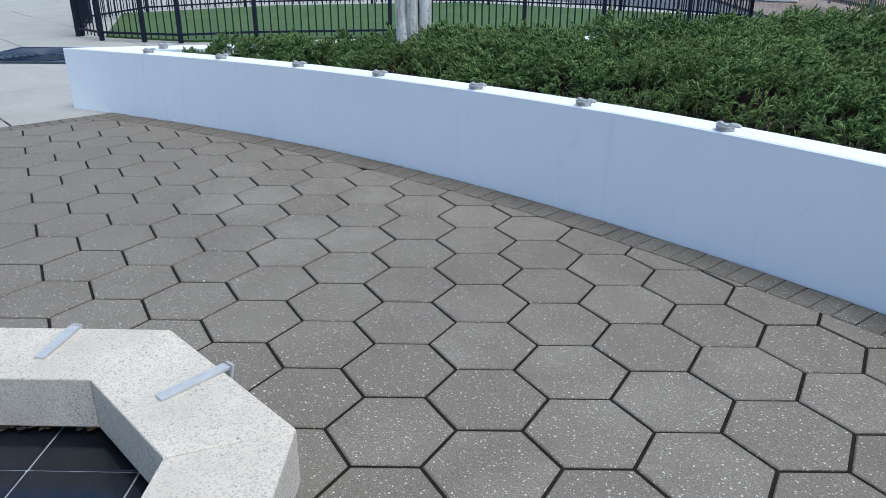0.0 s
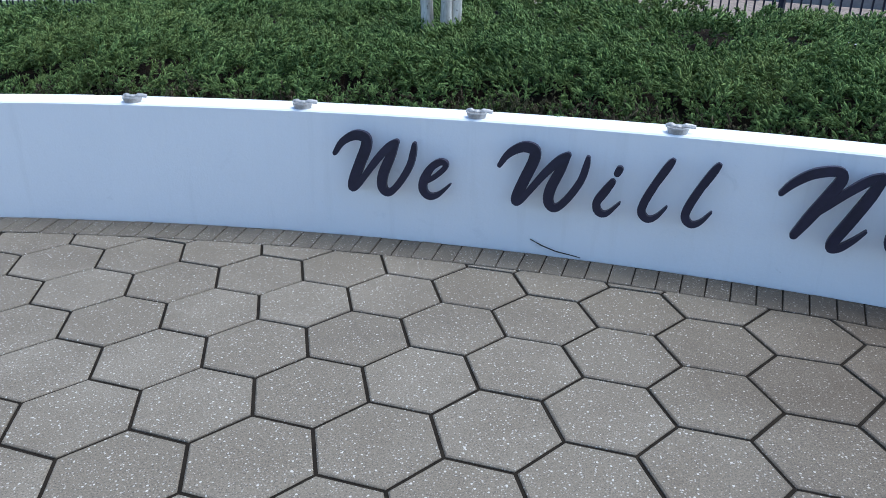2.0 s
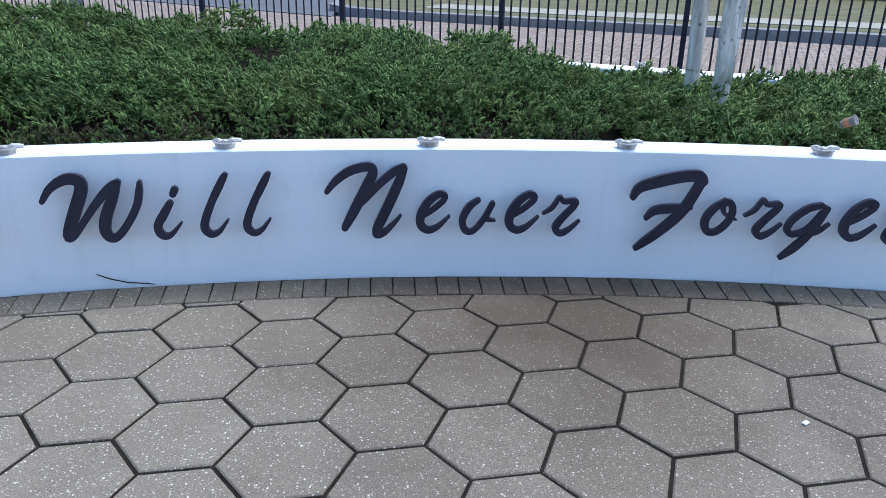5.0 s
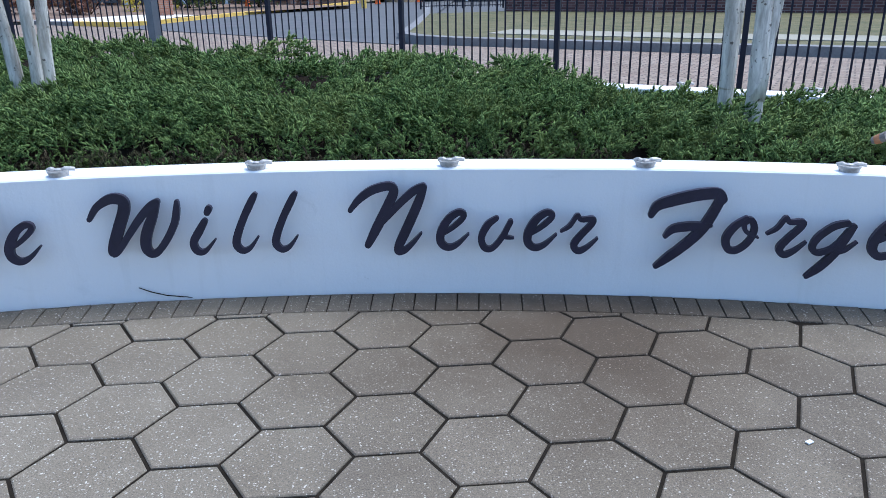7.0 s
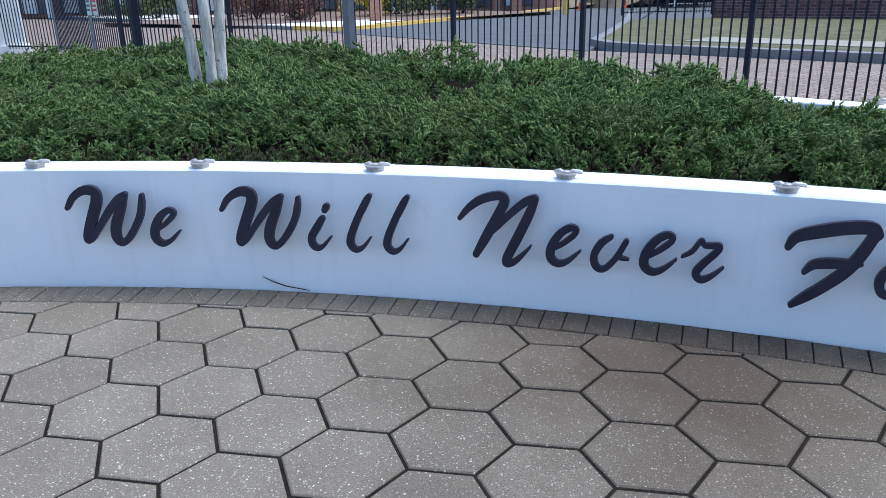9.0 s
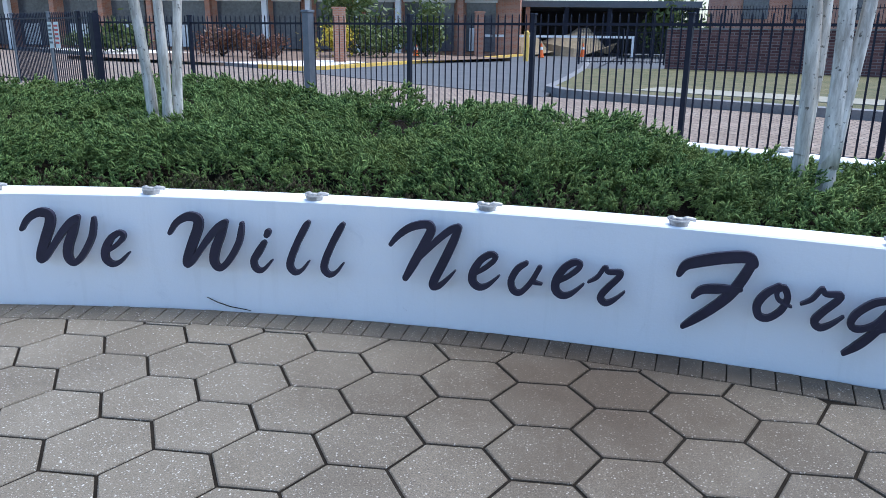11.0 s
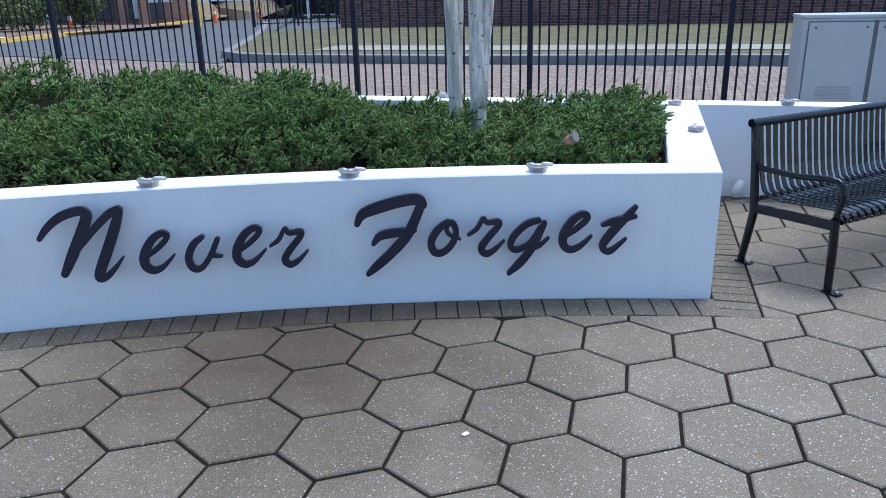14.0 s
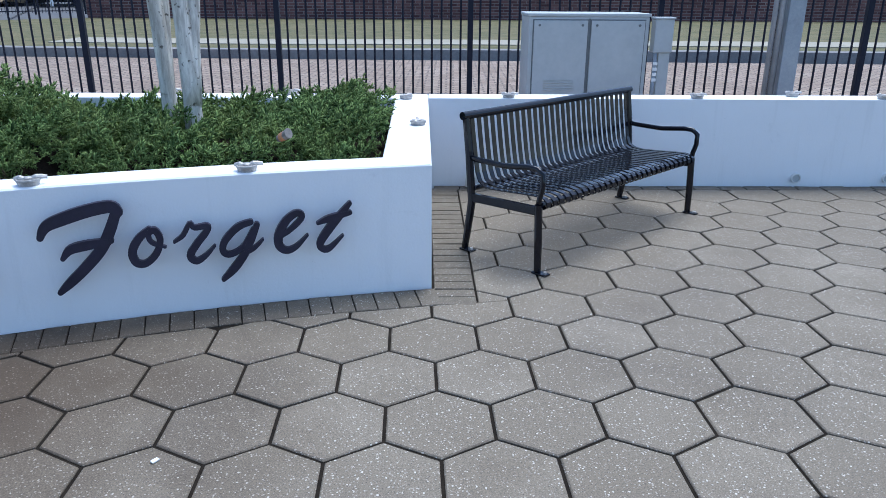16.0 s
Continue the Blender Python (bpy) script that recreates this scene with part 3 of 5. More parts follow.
# ---- lettering ----
GLYPHS = {
    "W": [[(7, 70, 9), (22, 90, 13), (46, 103, 17), (66, 100, 19), (67, 84, 20), (54, 54, 20), (41, 24, 19), (38, 10, 16), (48, 14, 12), (64, 34, 12), (88, 64, 14), (110, 86, 15), (124, 95, 12)],
          [(124, 95, 11), (113, 70, 17), (99, 40, 19), (95, 18, 18), (102, 6, 15), (114, 8, 13), (132, 28, 13), (149, 56, 13), (156, 80, 12), (158, 94, 8)]],
    "e": [[(14, 30, 8), (30, 40, 9), (47, 55, 10), (50, 64, 10), (39, 66, 12), (22, 54, 14), (9, 32, 16), (8, 14, 15), (20, 4, 12), (37, 9, 9), (58, 28, 4)]],
    "i": [[(31, 58, 12), (19, 40, 15), (8, 22, 14), (12, 7, 13), (26, 5, 9), (46, 25, 4)], [(38, 74, 12), (41, 80, 13)]],
    "l": [[(14, 42, 7), (30, 66, 8), (44, 90, 8), (50, 103, 7), (43, 96, 10), (28, 68, 13), (12, 34, 14), (8, 15, 14), (18, 4, 11), (32, 9, 8), (47, 27, 4)]],
    "N": [[(6, 72, 9), (22, 90, 13), (46, 106, 15), (76, 113, 15), (85, 104, 17), (74, 80, 18), (52, 40, 18), (35, 10, 13)],
          [(52, 42, 9), (66, 54, 11), (94, 82, 13), (120, 104, 14), (137, 112, 12)],
          [(138, 110, 13), (128, 84, 17), (108, 42, 18), (92, 10, 17), (90, -2, 14), (102, 0, 11), (118, 14, 8), (132, 30, 4)]],
    "v": [[(36, 56, 9), (20, 44, 13), (9, 22, 13), (14, 4, 12), (28, 2, 10), (46, 22, 10), (61, 50, 10)], [(61, 50, 9), (54, 36, 10), (51, 24, 9), (66, 21, 4)]],
    "r": [[(3, 34, 5), (18, 44, 8), (30, 62, 8), (37, 55, 9), (58, 56, 10), (55, 46, 11), (37, 26, 12), (26, 9, 13), (35, -1, 11), (50, 6, 8), (67, 22, 4)]],
    "F": [[(4, 60, 11), (14, 76, 17), (40, 86, 20), (80, 96, 20), (112, 99, 19), (121, 90, 17)],
          [(120, 94, 16), (106, 62, 18), (88, 32, 18), (60, 4, 17), (36, -16, 15), (19, -30, 9)],
          [(31, 24, 8), (44, 37, 14), (72, 42, 15), (106, 45, 8)]],
    "o": [[(38, 58, 10), (20, 44, 13), (8, 24, 14), (12, 6, 13), (27, 3, 11), (45, 18, 11), (53, 40, 11), (46, 56, 11), (36, 50, 9), (40, 36, 7), (60, 27, 4)]],
    "g": [[(58, 57, 10), (36, 50, 12), (14, 30, 12), (8, 12, 11), (20, 5, 10), (42, 16, 9), (62, 44, 10)],
          [(68, 52, 10), (58, 30, 12), (44, 4, 13), (24, -20, 14), (5, -37, 8)], [(44, 6, 7), (60, 12, 7), (76, 26, 4)]],
    "t": [[(66, 78, 8), (50, 60, 13), (30, 38, 15), (14, 17, 14), (12, 5, 12), (26, 1, 10), (52, 23, 4)], [(9, 47, 6), (30, 54, 12), (66, 62, 8)]],
}


def smooth_path(pts, steps=5):
    """Catmull-Rom through (x, y, width) knots."""
    p = [pts[0]] + list(pts) + [pts[-1]]
    out = []
    for k in range(1, len(p) - 2):
        for s in range(steps):
            t = s / steps
            out.append([0.5 * (2 * b + (c - a) * t + (2 * a - 5 * b + 4 * c - d) * t * t + (3 * b - a - 3 * c + d) * t ** 3) for a, b, c, d in zip(p[k - 1], p[k], p[k + 1], p[k + 2])])
    out.append(list(pts[-1]))
    return out


def letter_mesh(char, u0, base):
    """One raised script letter, bent to the wall's curve; u runs along the wall from phi = 0."""
    bm = bmesh.new()
    for n, stroke in enumerate(GLYPHS[char]):
        path = smooth_path(stroke)
        left, right = [], []
        for k, (x, y, w) in enumerate(path):
            a, b = path[max(k - 1, 0)], path[min(k + 1, len(path) - 1)]
            d = Vector((b[0] - a[0], b[1] - a[1]))
            d = d / (d.length or 1.0)
            half = 0.485 * w
            left.append((x - d.y * half, y + d.x * half))
            right.append((x + d.y * half, y - d.x * half))
        first, last = path[0], path[-1]
        depth = 0.090 + 0.0011 * n
        rows = []
        for k, (l, r) in enumerate(zip(left, right)):
            row = []
            for (gx, gy), deep in ((l, 0.066), (l, depth), (r, depth + 0.00005 * k), (r, 0.066)):
                phi = math.degrees((u0 + gx * 0.00284) / 11.36)
                px, py = polar(phi, R_FRONT - deep)
                row.append(bm.verts.new((px, py, base + 0.009 + gy * 0.00300)))
            rows.append(row)
        for a, b in zip(rows, rows[1:]):
            for i in range(4):
                bm.faces.new((a[i], b[i], b[(i + 1) % 4], a[(i + 1) % 4]))
        bm.faces.new(rows[0])
        bm.faces.new(rows[-1][::-1])
        for end in (first, last):
            ring = []
            for deep in (0.066, depth + 0.0004):
                ring.append([])
                for k in range(12):
                    gx, gy = end[0] + 0.485 * end[2] * math.cos(k * math.pi / 6), end[1] + 0.485 * end[2] * math.sin(k * math.pi / 6)
                    px, py = polar(math.degrees((u0 + gx * 0.00284) / 11.36), R_FRONT - deep)
                    ring[-1].append(bm.verts.new((px, py, base + 0.009 + gy * 0.00300)))
            for k in range(12):
                bm.faces.new((ring[0][k], ring[0][(k + 1) % 12], ring[1][(k + 1) % 12], ring[1][k]))
            bm.faces.new(ring[1])
    bmesh.ops.recalc_face_normals(bm, faces=bm.faces)
    return bm


WORDS = [
    ("We", [-1.333, -0.862], 0.266),
    ("Will", [-0.462, 0.022, 0.236, 0.436], 0.266),
    ("Never", [0.830, 1.282, 1.488, 1.728, 1.910], 0.263),
    ("Forget", [2.346, 2.706, 2.910, 3.112, 3.381, 3.573], 0.278),
]
for word, starts, base in WORDS:
    sign = thing("lettering", "raised dark brown script letters reading " + word + " on the white wall", "lettering", group="wall lettering")
    for char, u0 in zip(word, starts):
        part("letter", letter_mesh(char, u0, base), M_LETTER, sign, "dark brown script letter " + char)


# ---- skate stoppers on the wall tops ----
def skate_stopper():
    top = thing("skate_stopper", "grey cast aluminium skate stopper on the white wall top", "skate stopper", group="skate stoppers")
    bm = bmesh.new()
    tube(bm, [(0, 0, -0.006), (0, 0, 0.004), (0, 0, 0.024), (0, 0, 0.030), (0, 0, 0.030), (0, 0, 0.020), (0, 0, 0.020)], [0.043, 0.044, 0.052, 0.051, 0.043, 0.038, 0.004], 24)
    part("base", bm, M_STOP, top, smooth=False)
    bm = bmesh.new()
    tube(bm, [(0, 0, 0.018), (0, 0, 0.034), (0, 0, 0.039)], [0.020, 0.018, 0.010], 12)
    part("hub", bm, M_STOP, top, smooth=False)
    for side, reach in ((1, 0.078), (-1, 0.056)):
        bm = bmesh.new()
        tube(bm, [(side * 0.012, 0.0, 0.026), (side * 0.034, 0.004, 0.036), (side * 0.075 * reach / 0.1, 0.008, 0.034), (side * reach, 0.012, 0.030)], [0.013, 0.014, 0.013, 0.011], 8, 0.55)
        part("wing", bm, M_STOP, top, smooth=False)
    return top


stop = skate_stopper()
stop_at = []
for phi in (-39.9, -35.3, -30.7, -26.3, -21.6, -17.2, -12.55, -7.7, -3.0, 1.87, 6.8, 11.75, 16.55):
    x, y = polar(phi, r_front(phi) + 0.052)
    stop_at.append((x, y, wall_top(phi), -phi))
stop_at += [(3.97, 1.29, 0.69, 55), (4.44, 2.27, 0.70, 20)]
for k, o in ((-2.07, 0.19), (-1.11, 0.19), (0.64, 0.055), (2.15, 0.055), (2.98, 0.19), (3.66, 0.055)):
    x, y = off_line(REAR_P, REAR_D, k, REAR_N, o)
    stop_at.append((x, y, 0.705, -31))
stop_at.append((-8.55, -1.05, 0.62, 60))
for n, (x, y, z, a) in enumerate(stop_at):
    m = pose(x, y, z, 0, 0, a)
    if n == 0:
        stop.matrix_world = m
    else:
        copy_thing(stop, m)


# ---- juniper bed ----
def smoothstep(v):
    v = np.clip(v, 0, 1)
    return v * v * (3 - 2 * v)


def front_gap(x, y):
    phi = np.degrees(np.arctan2(x - CX, y - CY))
    rf = R_FRONT + np.where(phi < -10, 0.0004 * (phi + 10) ** 2, 0.0)
    return np.hypot(x - CX, y - CY) - rf - WALL_T


def bed_gap(x, y):
    """Distance to the nearest side of the planter's inside, less than 0 outside it."""
    e = -((x - end_in_p[0]) * END_N.x + (y - end_in_p[1]) * END_N.y)
    r = -((x - REAR_P[0]) * REAR_N.x + (y - REAR_P[1]) * REAR_N.y)
    f = -((x - left_in_p[0]) * LEFT_N.x + (y - left_in_p[1]) * LEFT_N.y)
    return np.minimum(np.minimum(front_gap(x, y), e), np.minimum(r, f))


def wave(x, y, f, seed):
    rs = np.random.RandomState(seed)
    out = 0 * x
    for _ in range(7):
        a, k, p = rs.uniform(0, 6.28), f * rs.uniform(0.6, 1.6), rs.uniform(0, 6.28)
        out = out + np.sin(k * (x * np.cos(a) + y * np.sin(a)) + p)
    return out / 4.0


def bed_top(x, y):
    g = front_gap(x, y)
    z = 0.655 + 0.205 * smoothstep((g + 0.02) / 0.5) + 0.06 * smoothstep((g - 1.3) / 2.3)
    z = z - 0.125 * smoothstep((x - 1.35) / 1.0) + 0.06 * smoothstep((x - 3.0) / 0.8)
    back = -((x - REAR_P[0]) * REAR_N.x + (y - REAR_P[1]) * REAR_N.y)
    z = z - 0.13 * smoothstep((x - 1.5) / 0.6) * (1 - smoothstep((x - 2.75) / 0.6)) * smoothstep((0.75 - back) / 0.6)
    z = z - 0.07 * smoothstep((-3.2 - x) / 2.5) - 0.09 * smoothstep((-5.6 - x) / 2.0)
    edge = smoothstep(bed_gap(x, y) / 0.25)
    return z + (0.050 * wave(x, y, 3.6, 3) + 0.058 * wave(x, y, 8.5, 4)) * (0.35 + 0.65 * edge) - 0.05 * (1 - edge)


# near-black sheet below the sprays, coloured as the shade in their gaps
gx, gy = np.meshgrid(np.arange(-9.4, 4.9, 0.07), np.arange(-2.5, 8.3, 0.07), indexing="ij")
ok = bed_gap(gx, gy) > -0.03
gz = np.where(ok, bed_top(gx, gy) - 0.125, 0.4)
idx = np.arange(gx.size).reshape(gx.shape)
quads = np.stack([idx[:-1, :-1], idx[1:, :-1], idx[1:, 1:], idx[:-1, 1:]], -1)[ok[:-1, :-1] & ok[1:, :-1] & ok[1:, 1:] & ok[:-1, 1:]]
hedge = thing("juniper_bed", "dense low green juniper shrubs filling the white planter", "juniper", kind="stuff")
part("undergrowth", raw_mesh("undergrowth", np.stack([gx, gy, gz], -1).reshape(-1, 3), quads, M_SOIL), None, hedge, "near-black sheet standing in for the shade between the sprays")


def spindle(v, f, a, d, length, r, rs):
    """A fuzzy branchlet: a tapering three-sided cord with short needles round it."""
    d = d / np.linalg.norm(d)
    side = np.cross(d, rs.normal(size=3))
    side /= np.linalg.norm(side)
    up = np.cross(d, side)
    n = len(v)
    for t, w in ((0.0, 0.45), (0.55, 1.0)):
        for k in range(3):
            q = 2.094 * k + t
            v.append(a + d * length * t + r * w * (math.cos(q) * side + math.sin(q) * up))
    v.append(a + d * length)
    for k in range(3):
        m = (k + 1) % 3
        f += [(n + k, n + m, n + 3 + m), (n + k, n + 3 + m, n + 3 + k), (n + 3 + k, n + 3 + m, n + 6)]
    for k in range(5):
        t, q = 0.15 + 0.8 * k / 5, 2.4 * k + rs.uniform(-0.5, 0.5)
        out = math.cos(q) * side + math.sin(q) * up
        p = a + d * length * t + out * r * 0.5
        wide = np.cross(out, d) * r * 0.42
        n = len(v)
        v += [p - wide, p + wide, p + out * r * 1.7 + d * r * 1.6]
        f.append((n, n + 1, n + 2))


def spray(rs, fingers, length):
    """A fan of branchlets along a short arching twig that points along z."""
    v, f = [], []
    for k in range(fingers):
        t = k / max(1, fingers - 1)
        lean = (1 - 0.8 * t) * (1 if k % 2 else -1) * rs.uniform(0.5, 1.1)
        d = np.array([math.sin(lean), rs.uniform(-0.6, 0.6), math.cos(lean)])
        spindle(v, f, np.array([0.012 * math.sin(4 * t), 0.0, length * 0.62 * t]), d, length * rs.uniform(0.34, 0.50), length * 0.074, rs)
    return np.array(v), np.array(f)


def scatter(name, pts, dirs, scale, seed, fingers, length, material, parent, label=""):
    rs = np.random.RandomState(seed)
    kinds = [spray(rs, fingers, length) for _ in range(7)]
    vs, fs, n0 = [], [], 0
    pick = rs.randint(0, 7, len(pts))
    for k, (v, f) in enumerate(kinds):
        sel = pick == k
        p, d, s = pts[sel], dirs[sel], scale[sel]
        d = d / np.linalg.norm(d, axis=1, keepdims=True)
        ref = rs.normal(size=d.shape) * 0.5 + np.array([0.0, 0.0, 1.0])
        a = np.cross(d, ref)
        a /= np.linalg.norm(a, axis=1, keepdims=True)
        b = np.cross(d, a)
        w = p[:, None] + s[:, None, None] * (v[None, :, 0, None] * a[:, None] + v[None, :, 1, None] * b[:, None] + v[None, :, 2, None] * d[:, None])
        vs.append(w.reshape(-1, 3))
        fs.append((f[None] + n0 + (np.arange(len(p)) * len(v))[:, None, None]).reshape(-1, 3))
        n0 += len(p) * len(v)
    return part(name, raw_mesh(name, np.concatenate(vs), np.concatenate(fs), material), None, parent, label)


# spreading branches: tongues of sprays that climb over one another, with dark gaps between
rs = np.random.RandomState(11)
CELL = 0.134
bx, by = [v.ravel() for v in np.meshgrid(np.arange(-9.3, 4.8, CELL), np.arange(-2.4, 8.2, CELL), indexing="ij")]
bx, by = bx + rs.uniform(0, CELL, bx.size), by + rs.uniform(0, CELL, by.size)
near = np.exp(-np.maximum(front_gap(bx, by), 0) / 2.0) * (0.50 + 0.50 * np.exp(-((np.maximum(-bx - 3.5, 0)) / 2.5) ** 2))
keep = (bed_gap(bx, by) > 0.045) & (rs.uniform(size=bx.size) < 0.10 + 1.0 * near)
bx, by, near = bx[keep], by[keep], near[keep]
turn = 2.2 * wave(bx, by, 1.6, 21) + rs.normal(scale=0.7, size=bx.size) - 1.2
hop = rs.uniform(-0.055, 0.065, bx.size)
grow = rs.uniform(0.75, 1.25, bx.size) * (1.35 - 0.45 * near)
PER = 17
along = rs.uniform(-1, 1, (bx.size, PER))
wide = rs.uniform(-1, 1, (bx.size, PER)) * (1.0 - 0.55 * np.maximum(along, 0))
ca, sa = np.cos(turn)[:, None], np.sin(turn)[:, None]
sx = bx[:, None] + grow[:, None] * (0.18 * along * ca - 0.075 * wide * sa)
sy = by[:, None] + grow[:, None] * (0.18 * along * sa + 0.075 * wide * ca)
sz = bed_top(sx, sy) + hop[:, None] + 0.030 * along - 0.035 * wide ** 2 - rs.uniform(0.005, 0.06, sx.shape)
dirs = np.stack([0.90 * ca - 0.65 * wide * sa, 0.90 * sa + 0.65 * wide * ca, 0.72 + 0.15 * along], -1) + rs.normal(scale=0.34, size=(*sx.shape, 3))
size = grow[:, None] * rs.uniform(0.75, 1.2, sx.shape)
inside = (bed_gap(sx, sy) > 0.030).ravel()
pts = np.stack([sx, sy, sz], -1).reshape(-1, 3)[inside]
scatter("foliage", pts, dirs.reshape(-1, 3)[inside], size.ravel()[inside], 5, 7, 0.090, M_JUNIPER, hedge)
# short upright shoots that close the gaps near the front
step_f = 0.055
ux, uy = [v.ravel() for v in np.meshgrid(np.arange(-8.9, 4.6, step_f), np.arange(-2.2, 3.2, step_f), indexing="ij")]
ux, uy = ux + rs.uniform(0, step_f, ux.size), uy + rs.uniform(0, step_f, uy.size)
sel = (bed_gap(ux, uy) > 0.03) & (front_gap(ux, uy) < 1.6)
ux, uy = ux[sel], uy[sel]
upts = np.stack([ux, uy, bed_top(ux, uy) - rs.uniform(0.06, 0.13, ux.size)], -1)
udir = rs.normal(scale=0.5, size=(ux.size, 3)) + np.array([0.0, -0.15, 1.0])
scatter("young_shoots", upts, udir, rs.uniform(0.7, 1.1, ux.size), 9, 4, 0.085, M_JUNIPER, hedge)
# browned twigs along the front edge, below the green
n_dry = 3200
fp = rs.uniform(TIP_PHI + 3, END_PHI - 0.6, n_dry)
fr = np.array([r_front(p) for p in fp]) + WALL_T + rs.uniform(0.0, 0.16, n_dry)
fx, fy = CX + fr * np.sin(np.radians(fp)), CY + fr * np.cos(np.radians(fp))
sel = bed_gap(fx, fy) > -0.01
fx, fy = fx[sel], fy[sel]
dpts = np.stack([fx, fy, bed_top(fx, fy) - rs.uniform(0.0, 0.10, fx.size)], -1)
ddir = np.stack([-np.sin(np.radians(fp[sel])), -np.cos(np.radians(fp[sel])), rs.uniform(0.2, 1.6, fx.size)], -1) * np.array([0.4, 0.4, 1.0]) + rs.normal(scale=0.5, size=(fx.size, 3))
scatter("dry_twigs", dpts, ddir, rs.uniform(0.6, 1.1, fx.size), 6, 4, 0.085, M_DRY, hedge, "browned lower twigs")


# ---- crape myrtle trunks ----
def trunk(bm, base, top, r0, r1, seed, bend=0.03):
    rs = np.random.RandomState(seed)
    n = 14
    pts, rad = [], []
    wob = rs.uniform(-bend, bend, (4, 2))
    for k in range(n + 1):
        t = k / n
        wx = sum(wob[i][0] * math.sin((i + 1) * 2.1 * t + i) for i in range(4))
        wy = sum(wob[i][1] * math.sin((i + 1) * 2.1 * t + 2 * i) for i in range(4))
        w0 = sum(wob[i][0] * math.sin(i) for i in range(4)), sum(wob[i][1] * math.sin(2 * i) for i in range(4))
        pts.append(Vector(base).lerp(Vector(top), t) + Vector((wx - w0[0], wy - w0[1], 0)) * 0.5)
        rad.append((r0 + (r1 - r0) * t) * (1 + 0.25 * max(0, 0.12 - t) / 0.12) * (1 + rs.uniform(-0.05, 0.05)))
    tube(bm, pts, rad, 14, 1.0)
    return bm


def branchy(bm, base, direction, length, r, depth, rs):
    pts = [Vector(base)]
    d = Vector(direction).normalized()
    for _ in range(5):
        d = (d + Vector(rs.normal(scale=0.12, size=3)) + Vector((0, 0, 0.05))).normalized()
        pts.append(pts[-1] + d * length / 5)
    tube(bm, pts, [r * (1 - 0.12 * k) for k in range(6)], 7)
    if depth:
        for k in (2, 3, 5):
            side = Vector(rs.normal(size=3))
            branchy(bm, pts[k], d + 0.75 * side.normalized(), length * 0.62, r * 0.5, depth - 1, rs)


def myrtle(at, stems, label, seed):
    top = thing("crape_myrtle", label, "tree", group="crape myrtles")
    rs = np.random.RandomState(seed)
    x, y = at
    for k, (dx, dy, tx, ty, r, z0) in enumerate(stems):
        bm = bmesh.new()
        head = (x + tx, y + ty, 3.3)
        trunk(bm, (x + dx, y + dy, z0), head, r, r * 0.62, seed * 10 + k)
        part("trunk", bm, M_BARK, top, smooth=True)
        bm = bmesh.new()
        branchy(bm, head, (tx * 0.6, ty * 0.6, 1.5), 1.3, r * 0.5, 1, rs)
        part("limb", bm, M_BARK, top, smooth=True)
    return top


myrtle((-1.98, 2.80), [(-0.11, 0.02, -0.25, 0.05, 0.047, 0.5), (0.02, -0.05, 0.12, -0.06, 0.043, 0.5), (0.10, 0.03, 0.13, 0.06, 0.042, 0.5)], "pale smooth-barked crape myrtle with three trunks", 1)
myrtle((2.62, 1.80), [(-0.035, 0.14, -0.18, 0.16, 0.049, 0.5), (0.045, -0.08, -0.02, -0.08, 0.054, 0.5), (0.048, -0.078, 0.25, 0.02, 0.043, 0.86), (-0.042, 0.142, 0.03, 0.24, 0.036, 0.90)], "pale smooth-barked crape myrtle with two forked trunks", 2)
myrtle((-6.5, 0.74), [(-0.034, -0.062, -0.07, -0.13, 0.062, 0.5), (0.0, 0.005, 0.0, 0.02, 0.060, 0.5), (0.036, 0.074, 0.06, 0.15, 0.060, 0.5)], "pale crape myrtle with thick fused trunks", 3)


